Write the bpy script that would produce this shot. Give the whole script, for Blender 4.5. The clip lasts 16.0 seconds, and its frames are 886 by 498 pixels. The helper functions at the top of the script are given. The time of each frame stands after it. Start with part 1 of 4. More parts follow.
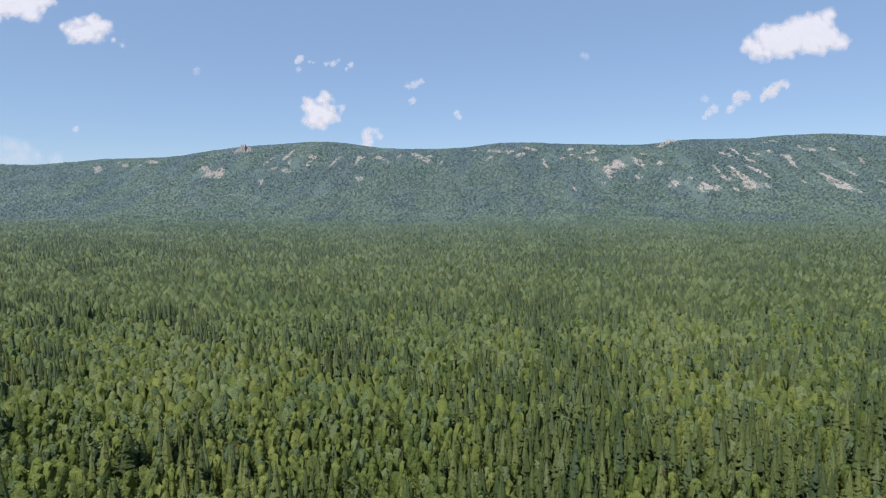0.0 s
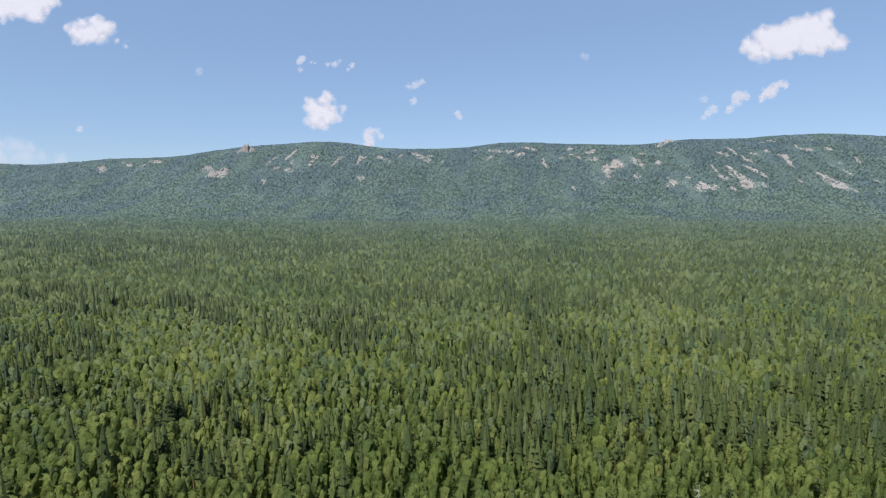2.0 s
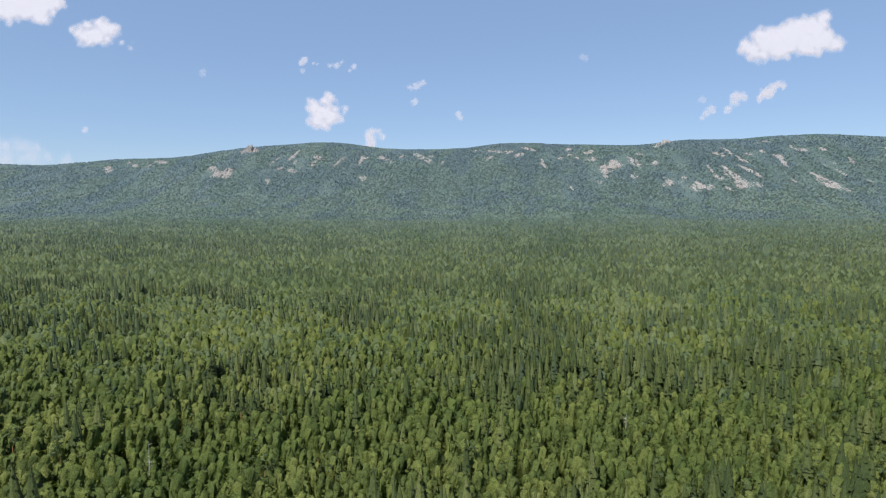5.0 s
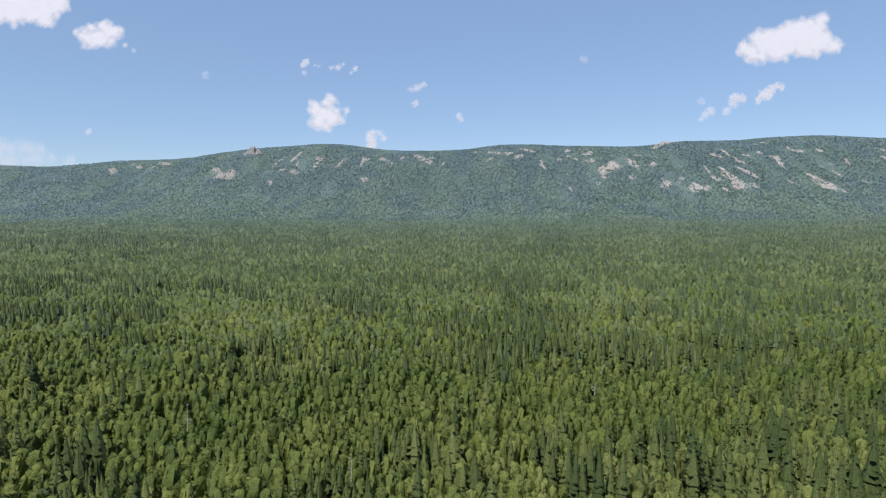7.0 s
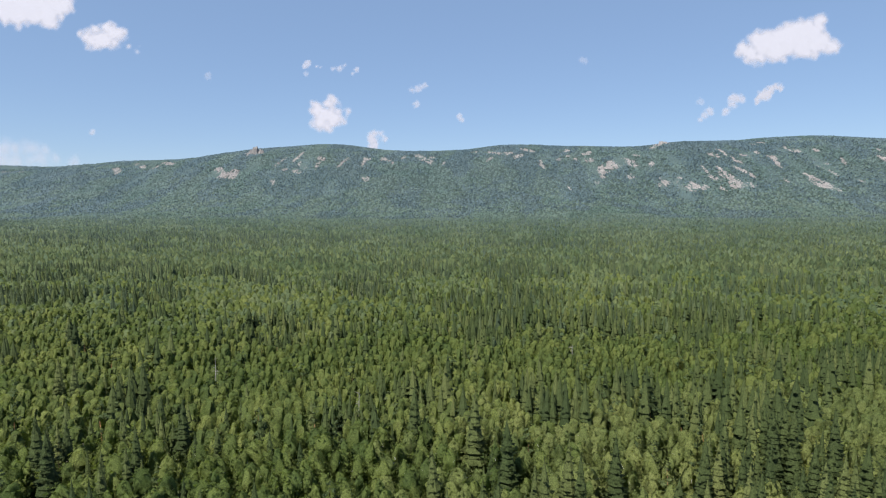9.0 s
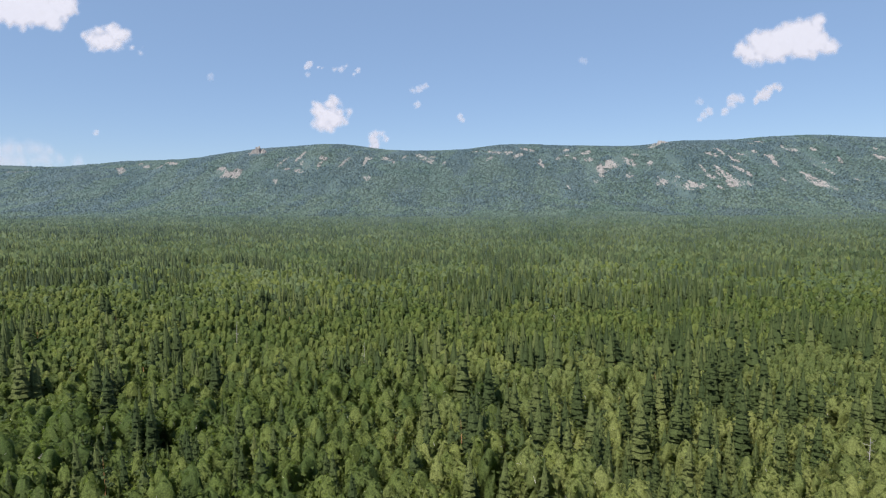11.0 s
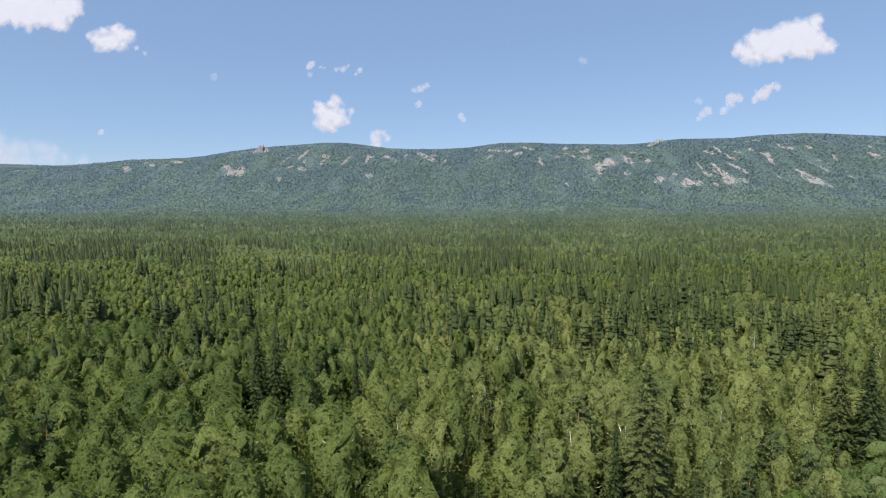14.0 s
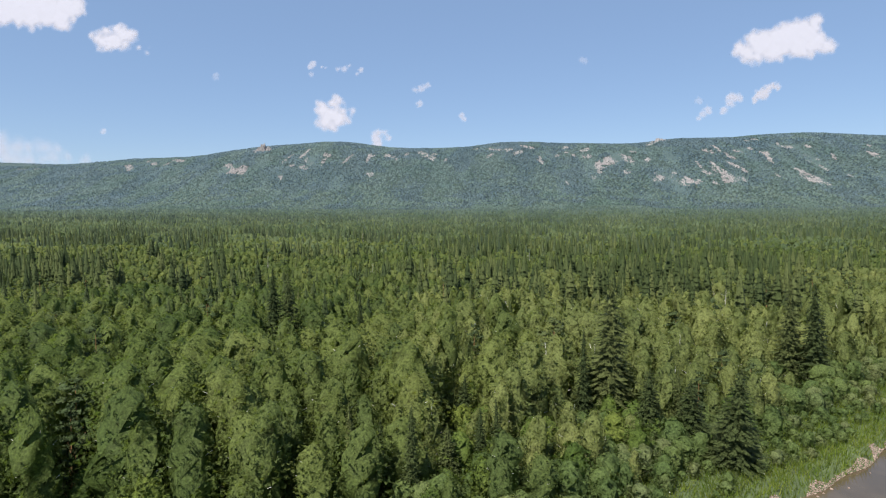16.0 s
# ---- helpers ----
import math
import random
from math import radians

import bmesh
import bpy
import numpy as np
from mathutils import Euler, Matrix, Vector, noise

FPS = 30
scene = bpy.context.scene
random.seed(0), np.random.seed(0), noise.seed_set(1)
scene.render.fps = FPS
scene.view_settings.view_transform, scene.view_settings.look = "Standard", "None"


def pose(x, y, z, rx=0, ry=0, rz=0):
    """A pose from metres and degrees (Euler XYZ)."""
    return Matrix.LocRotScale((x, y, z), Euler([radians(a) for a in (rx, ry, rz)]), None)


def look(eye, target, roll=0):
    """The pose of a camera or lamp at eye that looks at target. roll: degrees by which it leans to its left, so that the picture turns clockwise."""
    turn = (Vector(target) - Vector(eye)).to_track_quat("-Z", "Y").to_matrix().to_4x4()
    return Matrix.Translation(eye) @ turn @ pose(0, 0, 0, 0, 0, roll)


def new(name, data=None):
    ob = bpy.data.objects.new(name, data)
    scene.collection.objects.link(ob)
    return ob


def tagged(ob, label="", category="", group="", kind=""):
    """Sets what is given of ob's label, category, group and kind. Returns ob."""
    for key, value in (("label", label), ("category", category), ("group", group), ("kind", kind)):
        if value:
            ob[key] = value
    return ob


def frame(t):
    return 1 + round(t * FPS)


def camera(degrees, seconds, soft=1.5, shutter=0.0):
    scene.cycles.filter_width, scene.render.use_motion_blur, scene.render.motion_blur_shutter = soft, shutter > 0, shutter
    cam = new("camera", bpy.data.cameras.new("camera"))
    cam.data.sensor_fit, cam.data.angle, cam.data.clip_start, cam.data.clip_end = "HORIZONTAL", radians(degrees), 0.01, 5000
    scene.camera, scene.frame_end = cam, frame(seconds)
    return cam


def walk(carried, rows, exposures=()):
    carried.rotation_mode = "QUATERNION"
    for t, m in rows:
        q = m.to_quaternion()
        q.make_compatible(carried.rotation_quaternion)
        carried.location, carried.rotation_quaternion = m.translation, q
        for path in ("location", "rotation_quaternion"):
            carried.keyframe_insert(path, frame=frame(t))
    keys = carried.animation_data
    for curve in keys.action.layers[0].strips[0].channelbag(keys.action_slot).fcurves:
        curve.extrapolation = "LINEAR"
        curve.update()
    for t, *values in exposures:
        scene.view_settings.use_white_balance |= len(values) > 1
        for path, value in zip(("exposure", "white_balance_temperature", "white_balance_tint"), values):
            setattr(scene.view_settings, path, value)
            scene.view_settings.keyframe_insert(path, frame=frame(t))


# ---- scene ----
cam = camera(74.4, 16.0, soft=1.2)
ROWS = [
    (0.0, 0.01, 0.04, 81.01, -0.000, 0.001, -0.002),
    (0.5, 0.48, -6.46, 80.39, 0.032, -0.001, -0.017),
    (1.0, 0.91, -13.11, 79.71, 0.061, -0.006, -0.024),
    (1.5, 1.32, -19.82, 79.00, 0.084, -0.006, -0.025),
    (2.0, 1.75, -26.55, 78.27, 0.104, -0.004, -0.016),
    (2.5, 2.23, -33.29, 77.54, 0.125, -0.007, 0.001),
    (3.0, 2.76, -40.08, 76.96, 0.151, -0.016, 0.015),
    (3.5, 3.38, -46.97, 76.72, 0.174, -0.030, 0.018),
    (4.0, 4.03, -54.07, 76.85, 0.193, -0.046, 0.010),
    (6.5, 7.37, -88.76, 78.27, 0.314, 0.057, 0.012),
    (7.0, 7.99, -95.38, 76.58, 0.340, 0.081, 0.020),
    (7.5, 8.60, -101.99, 74.77, 0.364, 0.104, 0.035),
    (8.0, 9.20, -108.70, 72.94, 0.389, 0.129, 0.039),
    (8.5, 9.79, -115.52, 71.12, 0.416, 0.157, 0.031),
    (9.0, 10.38, -122.51, 69.28, 0.446, 0.186, 0.015),
    (11.5, 13.79, -156.62, 60.00, 0.594, 0.253, 0.087),
    (12.0, 14.47, -164.28, 57.94, 0.617, 0.256, 0.091),
    (12.5, 15.09, -171.34, 55.88, 0.643, 0.261, 0.092),
    (13.0, 15.64, -177.68, 53.77, 0.666, 0.268, 0.099),
    (13.5, 16.10, -183.12, 51.63, 0.688, 0.275, 0.096),
    (14.0, 16.50, -187.81, 49.41, 0.713, 0.285, 0.078),
    (14.5, 16.89, -191.98, 47.12, 0.742, 0.298, 0.067),
    (15.0, 17.26, -195.69, 44.82, 0.768, 0.310, 0.061),
    (15.5, 17.59, -198.96, 42.50, 0.789, 0.324, 0.045),
    (16.0, 17.87, -201.92, 40.18, 0.799, 0.342, 0.025),
]
TILT = -4.5
walk(cam, [(t, pose(x, y, z) @ pose(0, 0, 0, TILT) @ pose(0, 0, 0, 90 + pitch, roll, yaw)) for t, x, y, z, yaw, pitch, roll in ROWS])

# ---- light ----
SUN_TURN, SUN_UP = 216.0, 55.0
world = bpy.data.worlds.new("sky")
scene.world = world
world.use_nodes = True
wn = world.node_tree.nodes
sky = wn.new("ShaderNodeTexSky")
sky.sky_type, sky.sun_disc = "NISHITA", False
sky.sun_elevation, sky.sun_rotation = radians(SUN_UP), radians(SUN_TURN)
sky.altitude, sky.air_density, sky.dust_density, sky.ozone_density = 400.0, 0.9, 0.15, 2.2
wn["Background"].inputs["Strength"].default_value = 0.07
haze = wn.new("ShaderNodeMix")
haze.data_type = "RGBA"
haze.inputs[0].default_value, haze.inputs[7].default_value = 0.55, (2.12, 3.18, 5.15, 1)
world.node_tree.links.new(sky.outputs["Color"], haze.inputs[6])
world.node_tree.links.new(haze.outputs[2], wn["Background"].inputs["Color"])
sun = new("sun", bpy.data.lights.new("sun", "SUN"))
sun.data.energy, sun.data.angle, sun.data.color = 4.2, radians(2.0), (1.0, 0.95, 0.86)
to_sun = Vector((math.sin(radians(SUN_TURN)) * math.cos(radians(SUN_UP)), math.cos(radians(SUN_TURN)) * math.cos(radians(SUN_UP)), math.sin(radians(SUN_UP))))
sun.matrix_world = look(to_sun * 300, (0, 0, 0))
scene.view_settings.exposure = 1.0


# ---- materials ----
def nodes_of(name):
    m = bpy.data.materials.new(name)
    m.use_nodes = True
    return m, m.node_tree.nodes, m.node_tree.links


def ramp(nodes, links, value, stops):
    r = nodes.new("ShaderNodeValToRGB")
    while len(r.color_ramp.elements) < len(stops):
        r.color_ramp.elements.new(0.5)
    for e, (p, c) in zip(r.color_ramp.elements, stops):
        e.position, e.color = p, (*c, 1)
    links.new(value, r.inputs["Fac"])
    return r.outputs["Color"]


def grain(nodes, links, size, detail=4.0, rough=0.6):
    """Noise in metres of the world."""
    g = nodes.new("ShaderNodeNewGeometry")
    n = nodes.new("ShaderNodeTexNoise")
    n.inputs["Scale"].default_value, n.inputs["Detail"].default_value, n.inputs["Roughness"].default_value = 1 / size, detail, rough
    links.new(g.outputs["Position"], n.inputs["Vector"])
    return n.outputs["Fac"]


def mixed(nodes, links, kind, factor, a, b):
    m = nodes.new("ShaderNodeMix")
    m.data_type, m.blend_type = "RGBA", kind
    for socket, value in ((m.inputs[0], factor), (m.inputs[6], a), (m.inputs[7], b)):
        if isinstance(value, (int, float)):
            socket.default_value = value
        elif isinstance(value, tuple):
            socket.default_value = (*value, 1)
        else:
            links.new(value, socket)
    return m.outputs[2]


def foliage(name, stops, patch=60.0, patch_tint=(0.75, 0.85, 0.7), translucent=0.5, gloss=0.12, ragged=0.0, gaps=0.4, leaf=0.3, depth=0.7, speckle=0.42):
    """Leaves: a tone of its own for each tree, a patchy drift over the stand, sprays that differ, and the relief of leafy twigs."""
    m, n, l = nodes_of(name)
    tone = n.new("ShaderNodeAttribute")
    tone.attribute_name = "tone"
    info = n.new("ShaderNodeObjectInfo")
    add = n.new("ShaderNodeMath")
    add.operation = "ADD"
    l.new(tone.outputs["Fac"], add.inputs[0])
    l.new(info.outputs["Random"], add.inputs[1])
    wrap = n.new("ShaderNodeMath")
    wrap.operation = "FRACT"
    l.new(add.outputs[0], wrap.inputs[0])
    colour = ramp(n, l, wrap.outputs[0], stops)
    drift = ramp(n, l, grain(n, l, patch, 3.0), [(0.38, patch_tint), (0.62, (1.1, 1.08, 1.0))])
    colour = mixed(n, l, "MULTIPLY", 1.0, colour, drift)
    twigs = grain(n, l, leaf, 3.0, 0.65)
    colour = mixed(n, l, "MULTIPLY", 1.0, colour, ramp(n, l, twigs, [(0.34, (1 - speckle, 1 - speckle, 1 - speckle)), (0.66, (1 + speckle, 1 + speckle * 0.95, 1 + speckle * 0.8))]))
    relief = n.new("ShaderNodeBump")
    relief.inputs["Strength"].default_value, relief.inputs["Distance"].default_value = depth, leaf * 1.2
    l.new(twigs, relief.inputs["Height"])
    b = n["Principled BSDF"]
    b.inputs["Roughness"].default_value = 0.55
    b.inputs["Specular IOR Level"].default_value = gloss
    l.new(colour, b.inputs["Base Color"])
    l.new(relief.outputs[0], b.inputs["Normal"])
    t = n.new("ShaderNodeBsdfTranslucent")
    l.new(mixed(n, l, "MULTIPLY", 1.0, colour, (1.15, 1.2, 0.7)), t.inputs["Color"])
    mix = n.new("ShaderNodeMixShader")
    mix.inputs["Fac"].default_value = translucent
    l.new(b.outputs[0], mix.inputs[1])
    l.new(t.outputs[0], mix.inputs[2])
    if ragged:
        # gaps between the leaves of a spray
        cut = n.new("ShaderNodeMath")
        cut.operation = "GREATER_THAN"
        cut.inputs[1].default_value = gaps
        l.new(grain(n, l, ragged, 2.0, 0.7), cut.inputs[0])
        clear = n.new("ShaderNodeBsdfTransparent")
        whole = n.new("ShaderNodeMixShader")
        l.new(cut.outputs[0], whole.inputs["Fac"])
        l.new(clear.outputs[0], whole.inputs[1])
        l.new(mix.outputs[0], whole.inputs[2])
        mix = whole
    l.new(mix.outputs[0], n["Material Output"].inputs["Surface"])
    return m


def matter(name, stops, size, rough=0.85, bump=0.4, fine=None, fine_depth=0.3):
    """Bark, earth or stone: colour by noise at two sizes, with relief."""
    m, n, l = nodes_of(name)
    colour = ramp(n, l, grain(n, l, size), stops)
    f = grain(n, l, fine or size / 7, 6.0, 0.7)
    colour = mixed(n, l, "MULTIPLY", 1.0, colour, ramp(n, l, f, [(0.3, (1 - fine_depth,) * 3), (0.7, (1 + fine_depth,) * 3)]))
    g = n.new("ShaderNodeNewGeometry")
    colour = mixed(n, l, "MULTIPLY", 1.0, colour, ramp(n, l, g.outputs["Random Per Island"], [(0, (0.85,) * 3), (1, (1.15,) * 3)]))
    b = n["Principled BSDF"]
    l.new(colour, b.inputs["Base Color"])
    b.inputs["Roughness"].default_value = rough
    b.inputs["Specular IOR Level"].default_value = 0.3
    r = n.new("ShaderNodeBump")
    r.inputs["Strength"].default_value, r.inputs["Distance"].default_value = bump, (fine or size / 7) * 0.5
    l.new(f, r.inputs["Height"])
    l.new(r.outputs[0], b.inputs["Normal"])
    return m


BIRCH_TONES = [(0.0, (0.086, 0.120, 0.043)), (0.35, (0.112, 0.146, 0.049)), (0.7, (0.137, 0.170, 0.055)), (1.0, (0.164, 0.194, 0.067))]
# birch tones with the brighter, hazier light of the right side put in
HAZY_TONES = [(0.0, (0.124, 0.156, 0.058)), (0.5, (0.154, 0.184, 0.067)), (1.0, (0.186, 0.212, 0.081))]
SPRUCE_TONES = [(0.0, (0.033, 0.047, 0.020)), (0.45, (0.044, 0.060, 0.024)), (0.8, (0.062, 0.078, 0.031)), (1.0, (0.082, 0.098, 0.039))]
PINE_TONES = [(0.0, (0.056, 0.080, 0.038)), (0.6, (0.070, 0.096, 0.045)), (1.0, (0.090, 0.114, 0.050))]
WILLOW_TONES = [(0.0, (0.100, 0.145, 0.052)), (0.5, (0.132, 0.178, 0.064)), (1.0, (0.172, 0.20, 0.095))]
SOFT = (0.85, 0.9, 0.85)
ALDER_TONES = [(0.0, (0.085, 0.13, 0.035)), (0.5, (0.115, 0.165, 0.042)), (1.0, (0.16, 0.20, 0.05))]


def leafy_pair(name, tones, patch, tint, **more):
    """Sprays, cut by gaps, and the denser mass behind them."""
    return foliage(name + "_leaf", tones, patch, tint, ragged=0.16, gaps=0.46, **more), foliage(name + "_mass", tones, patch, tint, **more)


BIRCH_LEAF, BIRCH_MASS = leafy_pair("birch", BIRCH_TONES, 55.0, (0.78, 0.86, 0.74))
HAZY_LEAF, HAZY_MASS = leafy_pair("hazy_birch", HAZY_TONES, 55.0, SOFT)
SPRUCE_BOUGH = foliage("spruce_bough", SPRUCE_TONES, 40.0, SOFT, 0.08, 0.05, ragged=0.17, gaps=0.47)
SPRUCE_LEAF = foliage("spruce_needle", SPRUCE_TONES, 40.0, SOFT, 0.08, 0.05, ragged=0.2, gaps=0.38)
SPRUCE_MASS = foliage("spruce_mass", SPRUCE_TONES, 40.0, SOFT, 0.08, 0.05)
PINE_LEAF, PINE_MASS = leafy_pair("pine", PINE_TONES, 40.0, SOFT, translucent=0.2, gloss=0.06)
WILLOW_LEAF, WILLOW_MASS = leafy_pair("willow", WILLOW_TONES, 15.0, SOFT)
ALDER_LEAF, ALDER_MASS = leafy_pair("alder", ALDER_TONES, 15.0, SOFT)
GRASS = foliage("grass", [(0.0, (0.12, 0.175, 0.03)), (0.6, (0.16, 0.21, 0.038)), (1.0, (0.21, 0.23, 0.06))], 6.0, (0.8, 0.9, 0.75))
# from the valley to the mountain, haze is put step by step into leaf colours
HAZE_BIRCH, HAZE_SPRUCE = (0.100, 0.148, 0.172), (0.083, 0.124, 0.166)
HAZE_STEPS = 6


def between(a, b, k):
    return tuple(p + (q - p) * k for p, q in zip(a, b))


BIRCH_HAZE_STEP = [foliage("birch_haze_stand", [(p, between(c, between(HAZE_BIRCH, c, 0.1), (i / (HAZE_STEPS - 1)) ** 0.85)) for p, c in BIRCH_TONES], 70.0 + 20 * i, (0.80, 0.87, 0.80), 0.5 - 0.05 * i, leaf=0.35 + 0.12 * i, speckle=0.42 - 0.03 * i) for i in range(HAZE_STEPS)]
SPRUCE_HAZE_STEP = [foliage("spruce_haze_stand", [(p, between(c, between(HAZE_SPRUCE, c, 0.1), (i / (HAZE_STEPS - 1)) ** 1.4)) for p, c in SPRUCE_TONES], 60.0 + 20 * i, SOFT, 0.08, 0.05, leaf=0.35 + 0.12 * i, speckle=0.36 - 0.03 * i) for i in range(HAZE_STEPS)]
BIRCH_BARK = matter("birch_bark", [(0.3, (0.12, 0.11, 0.10)), (0.42, (0.62, 0.60, 0.55)), (0.8, (0.75, 0.73, 0.68))], 0.7)
SPRUCE_BARK = matter("spruce_bark", [(0.3, (0.10, 0.075, 0.055)), (0.7, (0.20, 0.16, 0.13))], 0.4)
PINE_BARK = matter("pine_bark", [(0.3, (0.22, 0.11, 0.05)), (0.7, (0.36, 0.20, 0.10))], 0.5)
DEAD_WOOD = matter("dead_wood", [(0.3, (0.25, 0.23, 0.21)), (0.7, (0.42, 0.40, 0.37))], 0.5)
STONE = matter("quartzite", [(0.3, (0.15, 0.142, 0.143)), (0.55, (0.225, 0.212, 0.21)), (0.75, (0.30, 0.282, 0.28))], 14.0, 0.9, 0.5, 2.0)
SHORE = matter("shore_stone", [(0.3, (0.18, 0.125, 0.10)), (0.55, (0.27, 0.20, 0.165)), (0.75, (0.37, 0.30, 0.26))], 0.8, 0.85)
GROUND = matter("forest_floor", [(0.3, (0.050, 0.070, 0.030)), (0.5, (0.068, 0.090, 0.038)), (0.7, (0.086, 0.110, 0.045))], 30.0, 0.95, 0.6, 1.5)
# the mountain's floor, with the same blue haze put into its colour
HAZED_FLOOR = matter("hazed_undergrowth", [(0.3, (0.042, 0.064, 0.064)), (0.5, (0.050, 0.076, 0.074)), (0.7, (0.060, 0.088, 0.084))], 60.0, 0.95, 0.6, 4.0)


def make_vapour():
    """Cloud: white, lit from both sides, as dense as its body is thick."""
    m, n, l = nodes_of("cloud_vapour")
    white = (0.425, 0.43, 0.495, 1)
    b = n["Principled BSDF"]
    b.inputs["Base Color"].default_value, b.inputs["Roughness"].default_value, b.inputs["Specular IOR Level"].default_value = white, 1.0, 0.0
    t = n.new("ShaderNodeBsdfTranslucent")
    t.inputs["Color"].default_value = white
    mix = n.new("ShaderNodeMixShader")
    mix.inputs["Fac"].default_value = 0.35
    l.new(b.outputs[0], mix.inputs[1])
    l.new(t.outputs[0], mix.inputs[2])
    dense = n.new("ShaderNodeAttribute")
    dense.attribute_name = "tone"
    thin = n.new("ShaderNodeMixShader")
    l.new(dense.outputs["Fac"], thin.inputs["Fac"])
    l.new(n.new("ShaderNodeBsdfTransparent").outputs[0], thin.inputs[1])
    l.new(mix.outputs[0], thin.inputs[2])
    l.new(thin.outputs[0], n["Material Output"].inputs["Surface"])
    return m


VAPOUR = make_vapour()


def make_water():
    m, n, l = nodes_of("river_water")
    b = n["Principled BSDF"]
    colour = ramp(n, l, grain(n, l, 7.0, 3.0), [(0.35, (0.066, 0.050, 0.030)), (0.65, (0.095, 0.072, 0.045))])
    l.new(colour, b.inputs["Base Color"])
    b.inputs["Roughness"].default_value, b.inputs["IOR"].default_value = 0.03, 1.5
    r = n.new("ShaderNodeBump")
    r.inputs["Strength"].default_value, r.inputs["Distance"].default_value = 0.12, 0.05
    l.new(grain(n, l, 0.9, 3.0), r.inputs["Height"])
    l.new(r.outputs[0], b.inputs["Normal"])
    return m


WATER = make_water()
PETAL = matter("white_petal", [(0.3, (0.7, 0.7, 0.66)), (0.7, (0.8, 0.8, 0.76))], 0.3)

# ---- lie of the land ----
RIDGE_STEP, RIDGE_WEST = 200.0, -3300.0
RIDGE = [265, 269, 274, 279, 284, 278, 272, 286, 300, 300, 304, 325, 342, 354, 357, 332, 324, 332, 354, 348, 343, 340, 361, 361, 376, 384, 376, 368, 359, 351, 343, 335, 328, 321]


def smooth_curve(x, start, step, values):
    """Catmull-Rom through evenly spaced values."""
    v = np.asarray(values, float)
    u = np.clip((np.asarray(x, float) - start) / step, 0, len(v) - 1.001)
    i = np.floor(u).astype(int)
    f = u - i
    a, b, c, d = (v[np.clip(i + k, 0, len(v) - 1)] for k in (-1, 0, 1, 2))
    return b + 0.5 * f * (c - a + f * (2 * a - 5 * b + 4 * c - d + f * (3 * (b - c) + d - a)))


def waves(x, y, size, seed, n=9):
    """Smooth noise of about -1 to 1 whose bumps are about size metres across."""
    g = np.random.default_rng(seed)
    out = 0
    for _ in range(n):
        a, k, p = g.uniform(0, 6.28), 6.28 / size * g.uniform(0.5, 1.5), g.uniform(0, 6.28)
        out = out + np.sin(k * (np.cos(a) * x + np.sin(a) * y) + p)
    return out / math.sqrt(n) * 0.9


def ridge_line(x):
    """How far north the crest lies."""
    return 2720 + 330 / (1 + np.exp((x + 1300) / 260)) - 90 / (1 + np.exp(-(x - 900) / 200))


def bank(x, y):
    """Metres beyond the water's edge, on the river's side."""
    return (x - 63.5) * 0.59 - (y + 130.9) * 0.807 + 0.2 + 0.7 * np.sin(x * 0.13 + 1.0) + 0.3 * np.sin(x * 0.55)


PROFILE = [0.006, 0.010, 0.018, 0.028, 0.036, 0.046, 0.058, 0.078, 0.135, 0.30, 0.60, 0.86, 1.0, 0.97, 0.88, 0.78, 0.68, 0.6, 0.5]


def land(x, y):
    """Height of the ground."""
    x, y = np.asarray(x, float), np.asarray(y, float)
    crest = ridge_line(x)
    u = y / crest
    rise = smooth_curve(u, 0.0, 1 / 12, PROFILE)
    slope = np.clip((u - 0.5) * 3, 0, 1) * np.clip((1.0 - u) * 9, 0, 1)
    z = smooth_curve(x, RIDGE_WEST, RIDGE_STEP, RIDGE) * rise
    z = z + slope * (9 * waves(x, y * 0.45, 420, 3) + 4 * waves(x, y * 0.6, 150, 5)) + np.clip(u * 9, 0, 1) * 1.0 * waves(x, y, 180, 8)
    z = z + 3.2 / (1 + np.exp((y + 55) / 18))
    d = bank(x, y)
    cut = np.clip((d + 2.2) / 3.0, 0, 1) * np.clip((33 - d) / 5, 0, 1)
    return z - 3.6 * cut * cut * (3 - 2 * cut)


# ---- meshes from arrays ----
def mesh_of(name, v, f, mats, which=None, tone=None, normals=None):
    me = bpy.data.meshes.new(name)
    me.from_pydata(np.asarray(v, float), [], np.asarray(f, int), shade_flat=normals is None)
    for m in mats:
        me.materials.append(m)
    if which is not None:
        me.polygons.foreach_set("material_index", np.asarray(which, np.int32))
    if tone is not None:
        me.attributes.new("tone", "FLOAT", "POINT").data.foreach_set("value", np.asarray(tone, np.float32))
    if normals is not None:
        me.normals_split_custom_set_from_vertices(normals)
    me.update()
    return me


def unit(a):
    return a / np.maximum(np.linalg.norm(a, axis=-1, keepdims=True), 1e-9)


def sprays(g, c, n, size, long=1.0, loose=0.8):
    """One small leafy triangle at every place c, turned roughly along n."""
    k = len(c)
    n = unit(n + loose * g.normal(size=(k, 3)))
    t = unit(np.cross(n, g.normal(size=(k, 3))))
    b = np.cross(n, t)
    s = size[:, None]
    v = np.stack([c + t * s * long, c - 0.5 * t * s * long + 0.87 * b * s, c - 0.5 * t * s * long - 0.87 * b * s * g.uniform(0.5, 1.1, (k, 1))], 1)
    return v.reshape(-1, 3), np.arange(3 * k).reshape(-1, 3)


